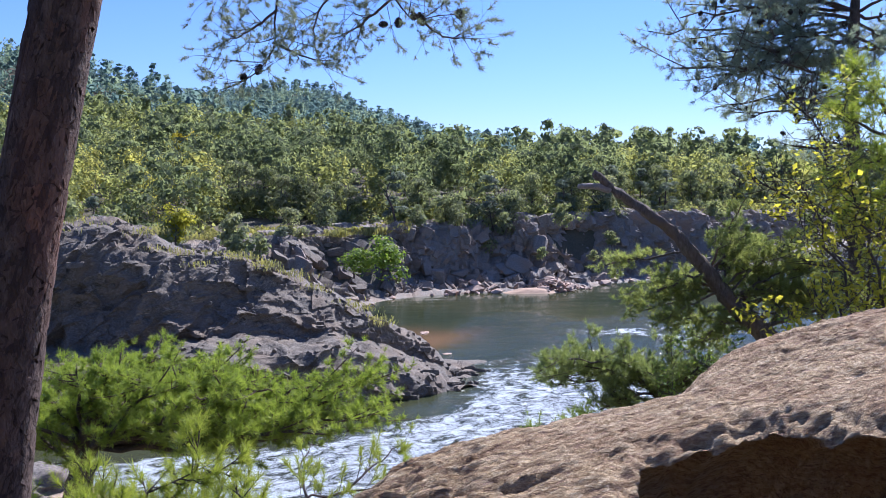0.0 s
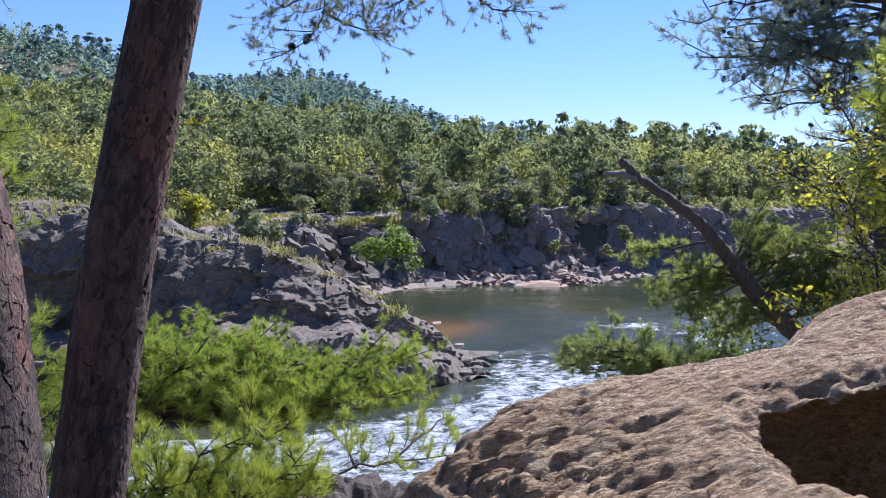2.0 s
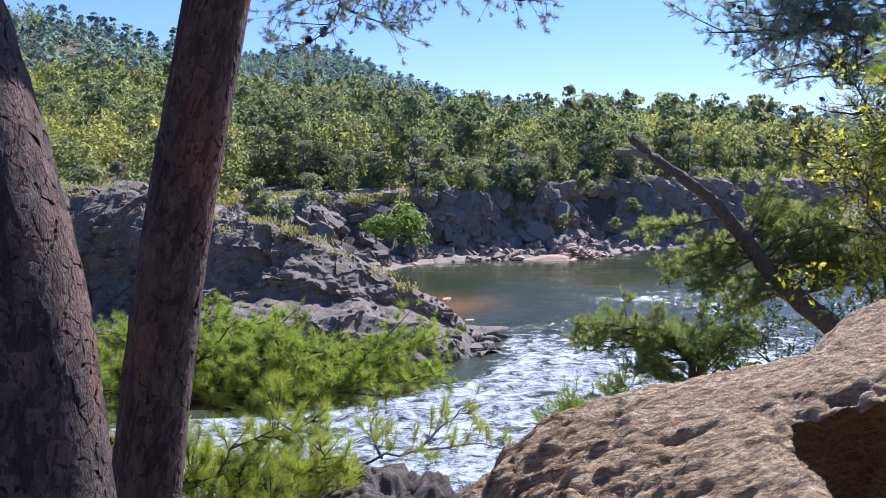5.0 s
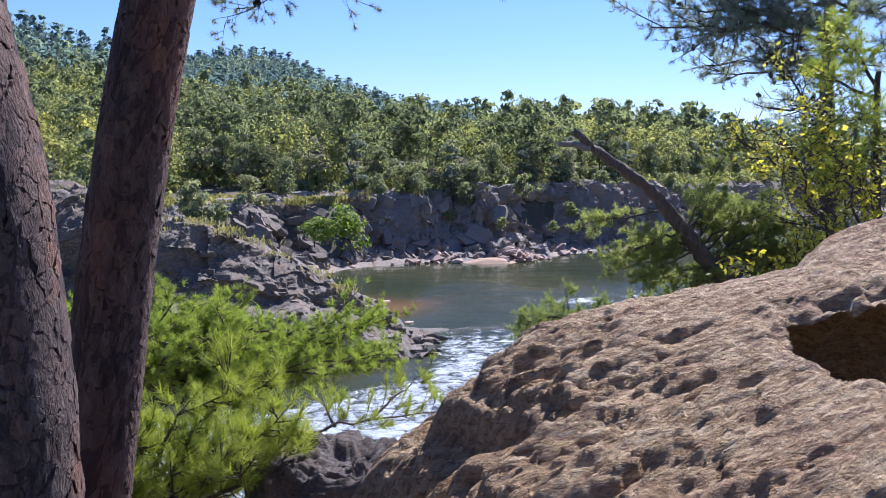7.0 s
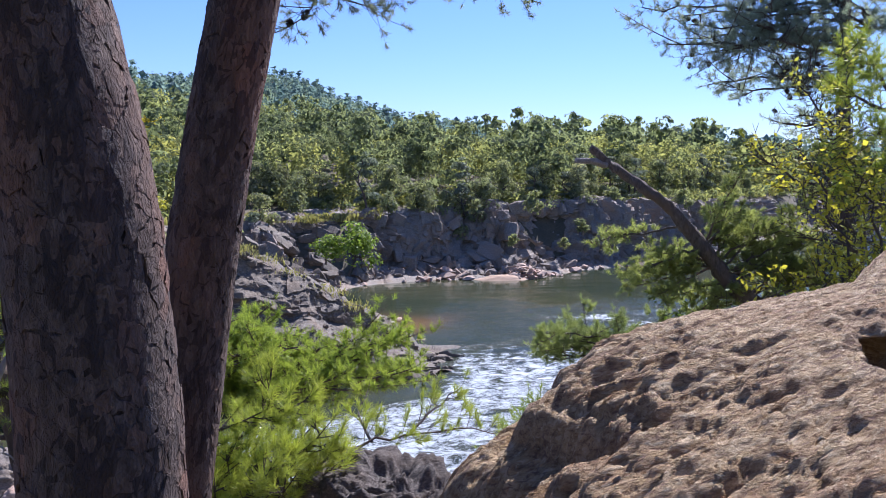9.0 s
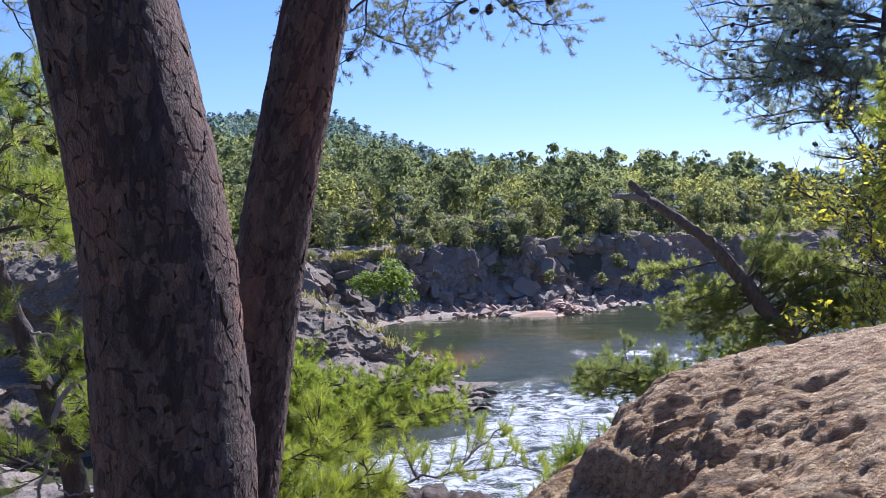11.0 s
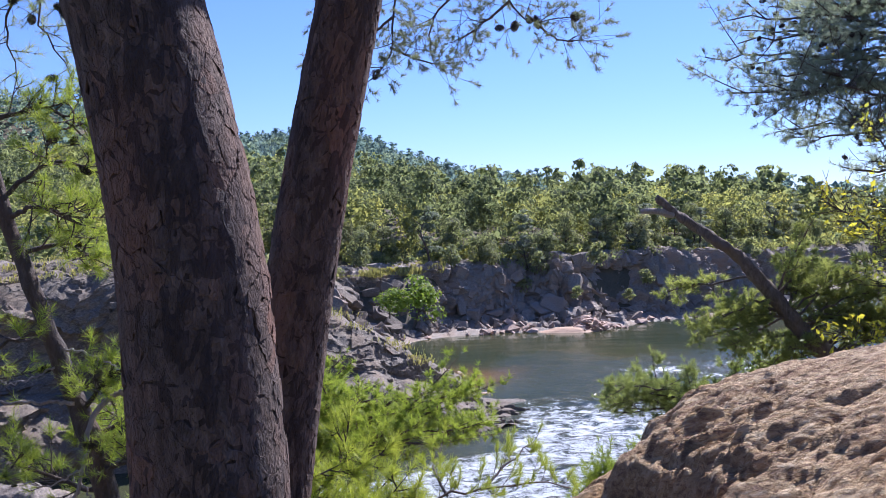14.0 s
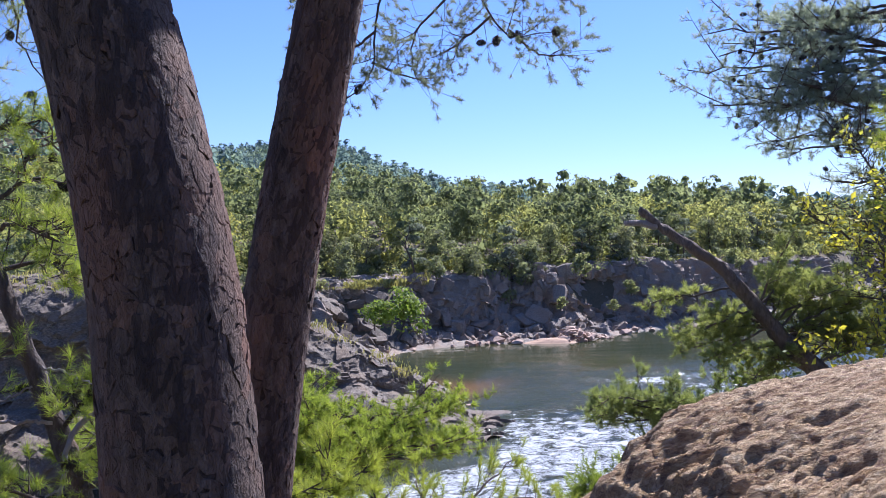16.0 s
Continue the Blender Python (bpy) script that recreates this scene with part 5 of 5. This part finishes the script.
# spreading pine below the bank: a flat-topped mass of short upturned shoots
rng = np.random.default_rng(43)
A0 = np.array([-3.3, 9.5, 13.55])
spread_limbs = []
for k in range(52):
    tx, ty = -0.5 - 3.9 * ((k * 0.618) % 1.0), rng.uniform(8.7, 10.4)
    tz = np.interp(tx, [-4.4, -3.9, -3.3, -2.5, -1.7, -0.9, -0.45, -0.1], [14.1, 14.35, 14.62, 14.72, 14.56, 14.38, 14.28, 14.0]) - 0.2 - 0.55 * rng.random() ** 1.8 * (1.0 if tx < -1 else 0.75)
    tip_at = np.array([tx, ty, tz])
    mid = A0 * 0.5 + tip_at * 0.5 + [0, 0, -0.06]
    spread_limbs.append([tuple(A0), tuple(mid + rng.normal(0, 0.08, 3)), tuple(A0 * 0.2 + tip_at * 0.8 + rng.normal(0, 0.06, 3)), tuple(tip_at)])
pine("pine_tree", "spreading bright green pine growing below the bank", (-3.7, 9.4, 8.6), [(-3.9, 9.3, 8.2), (-3.75, 9.4, 10.5), (-3.55, 9.4, 12.2), (-3.3, 9.5, 13.55), (-3.1, 9.5, 14.0)], [0.2, 0.17, 0.13, 0.07],
     spread_limbs, 0.026, 101, 0.15, 0.075, 0.085, NEEDLE, kids=3, every=0.03, flat=0.6, lift=0.3, start=0.35, sub=7, stretch=0.7, width=0.08, needles=25, spread=(15, 95), twig_r=0.004, tip=0.72, rise=0.45)

# low boughs close to the boulder
rng = np.random.default_rng(49)
young_limbs = []
for k in range(15):
    tip_at = np.array([-1.85 + 1.25 * ((k * 0.618) % 1.0), rng.uniform(5.1, 5.9), rng.uniform(13.95, 14.48)])
    fork = np.array([-1.68, 5.5, rng.uniform(13.5, 14.0)])
    young_limbs.append([tuple(fork), tuple(fork * 0.6 + tip_at * 0.4 + [0, 0, -0.05]), tuple(fork * 0.25 + tip_at * 0.75 + rng.normal(0, 0.04, 3)), tuple(tip_at)])
pine("pine_tree", "young pine with long green needles on bare twisted boughs", (-1.75, 5.5, 12.2), [(-1.8, 5.5, 12.0), (-1.75, 5.5, 13.3), (-1.6, 5.5, 14.0)], [0.07, 0.05, 0.03],
     young_limbs, 0.018, 103, 0.17, 0.055, 0.1, NEEDLE, kids=3, every=0.03, flat=0.2, lift=0.6, start=0.4, width=0.04, sub=3, needles=36, spread=(8, 75), tip=0.7, rise=0.5)
pine("pine_tree", "thin pine bough with sparse upright needle sprigs", (-0.9, 5.9, 13.3), [(-1.0, 5.9, 12.8), (-0.85, 5.9, 13.6), (-0.7, 5.9, 14.1)], [0.035, 0.03, 0.022],
     [[(-0.7, 5.9, 14.1), (-0.5, 6.0, 14.2), (-0.25, 6.1, 14.24), (0.1, 6.3, 14.2), (0.4, 6.5, 14.1)], [(-0.5, 6.0, 14.2), (-0.6, 6.3, 14.3), (-0.55, 6.5, 14.42)], [(-0.25, 6.1, 14.24), (-0.1, 6.4, 14.3), (0.1, 6.6, 14.42)]],
     0.01, 105, 0.17, 0.06, 0.075, NEEDLE, kids=2, every=0.025, flat=0.0, lift=0.9, start=0.15, width=0.045, needles=24, spread=(8, 65), twig_r=0.003, tip=0.55, rise=0.6)

# hanging bough with cones
rng = np.random.default_rng(31)
top_limbs = [[(-0.62, 7.4, 18.35), (-0.86, 7.45, 17.95), (-0.93, 7.5, 17.6), (-0.97, 7.5, 17.35), (-1.08, 7.5, 17.14), (-1.35, 7.5, 17.03)],
             [(-0.62, 7.4, 18.35), (-0.2, 7.5, 18.0), (-0.02, 7.5, 17.7), (0.12, 7.5, 17.55), (0.5, 7.5, 17.57)], [(-0.2, 7.5, 18.0), (-0.55, 7.6, 17.7), (-0.66, 7.6, 17.45), (-0.6, 7.6, 17.2)],
             [(-0.97, 7.5, 17.35), (-0.75, 7.45, 17.25), (-0.55, 7.4, 17.17)], [(-0.93, 7.5, 17.6), (-1.15, 7.55, 17.45), (-1.35, 7.6, 17.38)], [(-0.02, 7.5, 17.7), (-0.3, 7.6, 17.5), (-0.5, 7.7, 17.42)], [(0.12, 7.55, 17.6), (0.35, 7.6, 17.42), (0.55, 7.6, 17.4)], [(-0.86, 7.45, 17.95), (-1.2, 7.4, 17.75), (-1.45, 7.4, 17.66)],
             [(-0.2, 7.5, 18.0), (0.25, 7.4, 17.9), (0.5, 7.4, 17.8)]]
tb, _, tpl = pine("pine_bough", "hanging pine bough with open cones against the sky", (-0.62, 7.4, 18.35), None, None, top_limbs, 0.012, 107, 0.32, 0.12, 0.06, NEEDLE_SHADY, kids=3, every=0.03, flat=0.0, lift=-0.1, start=0.12, width=0.055, needles=40, twig_r=0.003, bare=0.0, sub=4, tip=0.72, curl=0.6, spread=(12, 85))
cones(tb, [(-1.08, 7.5, 17.14), (-1.2, 7.5, 17.08), (0.2, 7.5, 17.53), (0.14, 7.5, 17.55), (0.5, 7.5, 17.57), (0.02, 7.5, 17.5), (-0.1, 7.5, 17.49)], 0.042, rng)

# small pine by the thick trunk
rng = np.random.default_rng(33)
lp, ll, lpl = pine("pine_tree", "small leaning pine with cones and dead lower twigs", (-2.2, 5.0, 13.4), [(-2.1, 5.0, 13.2), (-2.3, 5.0, 14.5), (-2.47, 5.0, 15.02), (-2.56, 5.0, 15.28), (-2.68, 5.0, 15.6), (-2.85, 5.0, 16.1), (-3.0, 5.0, 16.7)], [0.07, 0.055, 0.045, 0.03],
     [[(-2.45, 5.0, 14.9), (-2.3, 4.95, 15.1), (-2.15, 4.9, 15.2)], [(-2.4, 5.0, 14.8), (-2.2, 5.1, 14.9), (-2.05, 5.1, 15.0)], [(-2.35, 5.0, 14.65), (-2.15, 4.9, 14.7), (-2.0, 4.9, 14.8)], [(-2.85, 5, 16.1), (-2.6, 5.1, 16.3), (-2.4, 5.2, 16.25)], [(-2.8, 5, 16.0), (-2.6, 4.9, 16.05), (-2.35, 4.9, 15.95)],
      [(-2.95, 5, 16.5), (-2.65, 5.1, 16.6), (-2.45, 5.1, 16.45)], [(-2.75, 5, 15.8), (-2.55, 5.1, 15.85), (-2.4, 5.2, 15.75)], [(-2.95, 5, 16.5), (-3.2, 5, 16.6), (-3.4, 5, 16.5)], [(-2.3, 5, 14.4), (-2.1, 5.0, 14.45), (-1.95, 5, 14.55)], [(-2.6, 5.0, 15.4), (-2.85, 4.9, 15.3), (-3.0, 4.8, 15.0)], [(-2.3, 5, 14.5), (-2.6, 5, 14.6), (-2.8, 4.9, 14.75)]],
     0.016, 109, 0.2, 0.07, 0.085, NEEDLE, bark=BARK_GREY, kids=3, every=0.035, flat=0.2, lift=0.3, start=0.25, width=0.035, sub=4, needles=34, tip=0.7, rise=0.3, spread=(10, 80))
cones(lp, lpl[rng.choice(len(lpl), 16)], 0.03, rng)
DEAD = thing("dead_branch", (-2.2, 4.9, 15.0), "bleached dead branch hanging from the small pine", "branch")
for pts, r in (([(-2.02, 4.9, 15.07), (-2.2, 4.85, 15.06), (-2.3, 4.8, 14.92), (-2.34, 4.8, 14.7), (-2.4, 4.8, 14.5), (-2.5, 4.8, 14.35)], 0.018), ([(-2.45, 4.95, 15.0), (-2.7, 4.9, 15.02), (-3.0, 4.85, 15.02)], 0.012), ([(-2.34, 4.8, 14.7), (-2.5, 4.75, 14.62), (-2.62, 4.7, 14.66)], 0.006), ([(-2.5, 4.95, 15.3), (-2.3, 4.9, 15.26), (-2.16, 4.85, 15.2)], 0.008), ([(-2.55, 4.95, 15.2), (-2.75, 4.9, 15.12), (-2.9, 4.85, 15.2)], 0.006), ([(-2.36, 4.8, 14.62), (-2.25, 4.75, 14.5), (-2.12, 4.7, 14.52)], 0.006)):
    q = curve_points(pts, 26)
    q[1:-1] += rng.normal(0, 0.006, (24, 3))
    part("twig", tube(q - np.array([-2.2, 4.9, 15.0]), [r, r * 0.4], 7, r * 0.5), DEADWOOD, DEAD)
tl, _, tlp = pine("pine_bough", "dark pine bough with cones hanging above the small pine", (-2.9, 5.2, 17.9), None, None, [[(-2.9, 5.2, 17.9), (-2.75, 5.2, 17.4), (-2.68, 5.2, 17.05), (-2.55, 5.2, 16.8)], [(-2.75, 5.2, 17.4), (-2.55, 5.2, 17.25), (-2.4, 5.2, 17.05)], [(-2.75, 5.2, 17.4), (-2.9, 5.2, 17.1), (-2.85, 5.2, 16.8)]], 0.01, 111, 0.22, 0.06, 0.075, NEEDLE_DARK, kids=2, every=0.07, flat=0.0, lift=-0.1, start=0.1, width=0.03, twig_r=0.0035)
cones(tl, tlp[rng.choice(len(tlp), 8)], 0.03, rng)
stub = thing("dead_stub", (-0.86, 1.1, 14.6), "weathered broken stub of a dead stem", "branch")
part("stem", tube(curve_points([(0.06, 0, -0.4), (0.03, 0, 0.3), (0.0, 0, 0.8), (-0.03, 0, 1.13)], 20), [0.05, 0.04, 0.035, 0.02], 12, 0.006), BARK, stub)

# leaning dead-topped pine behind the boulder
snag_line = [(10.2, 19.6, 9.6), (8.4, 19.8, 12.0), (7.25, 20, 13.05), (6.65, 20, 13.6), (6.2, 20, 14.15), (5.7, 20, 14.75), (5.2, 20, 15.28), (4.6, 20, 15.7), (3.95, 20, 16.16), (3.55, 20, 16.5)]
rng = np.random.default_rng(47)
lean_limbs = []
for k in range(34):
    a = rng.uniform(0, 1)
    fork = np.array([5.6 + 1.7 * a, 20.05, 14.85 - 1.85 * a])
    if k % 3:
        tip_at = fork + [rng.uniform(0.2, 2.0) + 0.5 * a, rng.uniform(-0.9, 1.2), rng.uniform(-0.2, 1.7)]
    else:
        tip_at = fork + [rng.uniform(-1.9, -0.6), rng.uniform(-0.8, 1.0), rng.uniform(-0.75, 0.1)]
    lean_limbs.append([tuple(fork), tuple(fork * 0.5 + tip_at * 0.5 + [0, 0, rng.uniform(0, 0.15)]), tuple(tip_at)])
pine("leaning_pine", "leaning half-dead pine with a bare broken top", (9.6, 19.7, 10.2), snag_line, [0.28, 0.23, 0.19, 0.15, 0.12, 0.1, 0.06],
     lean_limbs, 0.03, 113, 0.34, 0.085, 0.13, NEEDLE_DARK, bark=SNAG, kids=4, every=0.05, flat=0.45, lift=0.1, start=0.3, width=0.085, needles=20, twig_r=0.007, sub=2, tip=0.5, rise=0.35)
stubs = thing("dead_limb", (3.8, 20, 16.2), "bleached broken limb stub of the leaning pine", "branch")
part("stem", tube(curve_points([(0.12, 0, -0.06), (-0.2, 0, 0.0), (-0.58, -0.1, 0.0)], 10), [0.1, 0.08, 0.05], 9, 0.02), DEADWOOD, stubs)

# pine below the leaning one: flat tiers over the water
rng = np.random.default_rng(45)
tier_limbs = []
for k in range(26):
    tx, ty = 2.5 + 4.3 * ((k * 0.618) % 1.0), rng.uniform(19.4, 21.6)
    tz = np.interp(tx, [2.4, 3.0, 4.0, 5.0, 6.0, 7.0], [12.55, 12.6, 12.4, 12.4, 12.6, 12.7]) - 1.0 * rng.random() ** 1.3
    tip_at, fork = np.array([tx, ty, tz]), np.array([5.25, 20.8, 10.6 + 1.3 * rng.random()])
    tier_limbs.append([tuple(fork), tuple(fork * 0.5 + tip_at * 0.5 + [0, 0, 0.12]), tuple(tip_at)])
pine("pine_tree", "low green pine reaching over the water in flat tiers", (5.4, 20.9, 9.2), [(5.5, 20.9, 8.6), (5.3, 20.8, 10.4), (5.2, 20.8, 11.4), (5.3, 20.8, 12.2)], [0.13, 0.1, 0.06],
     tier_limbs, 0.035, 115, 0.32, 0.085, 0.125, NEEDLE_DARK, kids=4, every=0.05, flat=0.55, lift=0.25, start=0.35, width=0.08, needles=20, twig_r=0.006, sub=3, tip=0.55, rise=0.4)
pine("pine_shrub", "low soft green pine shrub on the bank", (2.2, 17, 8.6), [(2.2, 17, 8.2), (2.1, 17, 9.6), (2.0, 17, 10.6)], [0.08, 0.06, 0.03],
     [[(2.1, 17, 9.8), (1.8, 16.8, 10.7), (1.5, 16.7, 11.2)], [(2.1, 17, 9.8), (2.3, 16.8, 10.9), (2.4, 16.7, 11.6)], [(2.1, 17, 9.6), (1.5, 16.8, 10.3), (1.1, 16.7, 10.7)], [(2.1, 17, 9.9), (2.7, 17.1, 11.1), (3.0, 17.2, 11.9)], [(2.0, 17, 10.4), (2.0, 17, 11.0), (2.0, 17, 11.5)], [(2.1, 17, 9.7), (2.8, 16.8, 10.6), (3.3, 16.7, 11.2)]],
     0.03, 117, 0.4, 0.07, 0.15, NEEDLE, kids=3, every=0.09, flat=0.2, lift=0.6, start=0.3, width=0.055, twig_r=0.006, sub=4)

# tall pine with cones
rng = np.random.default_rng(37)
tall_limbs = []
for k in range(46):
    if k < 36:
        tx = 5.1 + 4.2 * ((k * 0.618) % 1.0) ** 0.8
        low = np.interp(tx, [5, 6.2, 6.9, 9.3], [18.5, 18.7, 17.5, 17.0])
        tip_at = np.array([tx, rng.uniform(20.2, 22.8), low + (np.interp(tx, [5, 7, 9.3], [20.4, 21.6, 22.8]) - low) * rng.random()])
    else:
        tip_at = np.array([rng.uniform(10.3, 12.2), rng.uniform(20, 23), rng.uniform(17.5, 22.8)])
    fork = np.array([9.7, 21.5, min(22.2, tip_at[2] + rng.uniform(-0.4, 0.5))])
    tall_limbs.append([tuple(fork), tuple(fork * 0.55 + tip_at * 0.45 + [0, 0, rng.uniform(-0.1, 0.25)]), tuple(tip_at)])
tallp, _, tallpl = pine("pine_tree", "tall bluish-green pine heavy with dark cones", (10.1, 21.5, 9.4), [(10.3, 21.5, 8.8), (10.0, 21.5, 13), (9.75, 21.5, 16.5), (9.65, 21.5, 19), (9.7, 21.5, 22.4)], [0.24, 0.2, 0.17, 0.13, 0.06], tall_limbs, 0.045, 119, 0.4, 0.13, 0.15, NEEDLE_BLUE, bark=BARK_GREY, kids=3, every=0.07, flat=0.35, lift=0.12, start=0.25, width=0.065, needles=17, twig_r=0.007, sub=4, tip=0.55, rise=0.2)
cones(tallp, tallpl[rng.choice(len(tallpl), 90)] + [0, 0, -0.04], 0.07, rng)
pine("pine_tree", "bright green pine at the edge of the scrub", (8.6, 16.5, 9.2), [(8.7, 16.5, 8.6), (8.5, 16.5, 13), (8.3, 16.5, 17.5)], [0.14, 0.11, 0.05],
     [[(8.4, 16.5, 15.8), (7.8, 16.3, 16.1), (7.2, 16.2, 16.3)], [(8.3, 16.5, 17.2), (7.8, 16.3, 17.8), (7.4, 16.2, 18.2)], [(8.35, 16.5, 16.6), (8.0, 16.0, 16.7), (7.5, 15.8, 16.6)], [(8.3, 16.5, 17.0), (7.8, 16.8, 17.3), (7.5, 17, 17.6)], [(8.4, 16.5, 15.4), (7.9, 16.8, 15.6), (7.5, 17, 15.7)], [(8.4, 16.5, 16.2), (9.0, 16.2, 16.5), (9.6, 16.0, 16.7)]],
     0.035, 121, 0.4, 0.07, 0.15, NEEDLE, kids=3, every=0.09, flat=0.4, lift=0.3, start=0.2, width=0.05, twig_r=0.007, sub=4)


# ---- leafy scrub beyond the boulder ----
def leafy(name, label, base, stems, stem_r, seed, twig_len, gap, size, leaf, every=0.1, bare=0.0, category="shrub", lift=0.2, kids=2, sub=5):
    rng = np.random.default_rng(seed)
    t = thing(name, base, label, category)
    o = np.array(base)
    lines = []
    for s in stems:
        q = curve_points(s, 12)
        q[1:-1] += rng.normal(0, 0.012 * np.linalg.norm(q[-1] - q[0]), (10, 3))
        lines.append(q)
        part("stem", tube(q - o, [stem_r, stem_r * 0.3], 6, stem_r * 0.1, seed), BARK_GREY, t)
    side = []
    for q in lines:
        reach = np.linalg.norm(q[-1] - q[0])
        for k in range(sub):
            i = rng.integers(3, 11)
            way = rng.normal(0, 0.7, 3) + [0, 0, 0.35]
            way *= reach * rng.uniform(0.15, 0.3) / np.linalg.norm(way)
            side.append(np.array([q[i] + way * w for w in np.linspace(0, 1, 5)]))
    tubes, pl, di = boughs(rng, lines + side, twig_len, gap, size, start=0.25, flat=0.2, lift=lift, twig_r=stem_r * 0.3, bare=bare, kids=kids, every=every)
    tagged(part("branchwork", join([(v - o, f) for v, f in tubes]), BARK_GREY, t), kind="stuff")
    if len(pl):
        n = len(pl)
        ctr = pl - o + rng.normal(0, size * 0.5, (n, 3))
        nr = rng.normal(0, 0.7, (n, 3)) + [0, -0.1, 0.8]
        r = basis(nr, rng.uniform(0, 6.28, n))
        c = np.array([[-1, 0, 0.1], [-0.1, -0.62, -0.08], [1.1, 0, 0.0], [-0.1, 0.62, -0.08]])[None] * np.ones((n, 1, 1)) + rng.normal(0, 0.08, (n, 4, 3))
        v = np.einsum("nij,nkj->nki", r, c) * (size * rng.uniform(0.6, 1.2, n))[:, None, None] / 2 + ctr[:, None]
        part("leaves", (v.reshape(-1, 3), np.arange(n * 4).reshape(n, 4)), leaf, t, smooth_faces=False)
    return t


leafy("leafy_sapling", "sapling with yellow-green translucent leaves", (7.15, 14.8, 9.75), [[(7.15, 14.8, 9.75), (6.85, 14.7, 13.35), (6.45, 14.7, 15.05), (5.75, 14.6, 16.35)], [(7.15, 14.8, 10.65), (7.25, 14.6, 13.75), (6.95, 14.5, 15.35), (6.65, 14.4, 15.95)], [(7.15, 14.8, 11.15), (7.75, 14.8, 13.75), (7.95, 14.7, 15.15)], [(7.05, 14.8, 12.15), (6.45, 14.6, 13.75), (6.15, 14.5, 14.55)], [(7.05, 14.8, 12.15), (7.45, 14.3, 13.35), (7.35, 14.1, 14.25)]],
      0.035, 131, 0.5, 0.085, 0.115, LEAF_YELLOW, every=0.07, sub=6)
leafy("leafy_shrub", "green broadleaf shrub crowding the boulder", (6.4, 18, 9.2), [[(6.4, 18, 9.2), (6.2, 17.8, 11.6), (5.7, 17.6, 12.5), (5.2, 17.5, 12.9)], [(6.4, 18, 9.6), (7.0, 17.8, 12), (7.6, 17.7, 13.2)], [(6.5, 18, 10), (7.6, 17.8, 12.2), (8.1, 17.6, 13.4)], [(6.3, 18, 10), (5.4, 17.8, 11.8), (4.9, 17.6, 12.2)]],
      0.03, 133, 0.45, 0.1, 0.1, LEAF_LIME, every=0.07, sub=7)
leafy("bare_sapling", "leafless grey sapling with fine twigs", (9.3, 18.5, 9.5), [[(9.3, 18.5, 9.5), (8.9, 18.5, 13.5), (8.3, 18.5, 15.6), (7.6, 18.5, 17.0), (6.9, 18.5, 18.2)], [(8.6, 18.5, 14.8), (8.0, 18.4, 15.6), (7.2, 18.3, 15.9), (6.4, 18.3, 16.4)], [(8.3, 18.5, 15.6), (8.5, 18.5, 16.6), (8.3, 18.5, 17.4)], [(8.7, 18.5, 14.4), (8.2, 18.3, 14.6), (7.4, 18.2, 14.7)]],
      0.04, 135, 0.6, 0.1, 0.1, LEAF_YELLOW, every=0.3, bare=0.93, category="tree", kids=3)
leafy("dead_vine", "dead brown twiggy vine tangled in the scrub", (8.2, 17.5, 12.0), [[(8.2, 17.5, 12), (8.0, 17.4, 14.2), (7.5, 17.3, 15.3), (6.9, 17.2, 15.7)], [(8.2, 17.5, 13), (8.3, 17.4, 15), (8.0, 17.3, 16.0), (7.4, 17.3, 16.3)]], 0.02, 137, 0.5, 0.06, 0.08, LEAF_YELLOW, bare=0.96, every=0.3, kids=3, lift=-0.3)
leafy("leafy_sapling", "slender sapling with small olive-green leaves", (8.6, 16.0, 9.4), [[(8.6, 16, 9.4), (8.2, 15.9, 13.2), (7.7, 15.8, 15.2), (7.1, 15.7, 16.5)], [(8.6, 16, 11), (8.7, 15.8, 14.0), (8.3, 15.6, 15.6), (7.9, 15.5, 16.4)], [(8.5, 16, 11.5), (7.9, 15.8, 13.4), (7.4, 15.7, 14.3), (6.8, 15.6, 14.7)], [(8.5, 16, 12), (8.9, 15.6, 14), (8.6, 15.4, 14.9)]],
      0.03, 139, 0.5, 0.08, 0.1, LEAF_OLIVE, every=0.075, sub=6, category="tree")
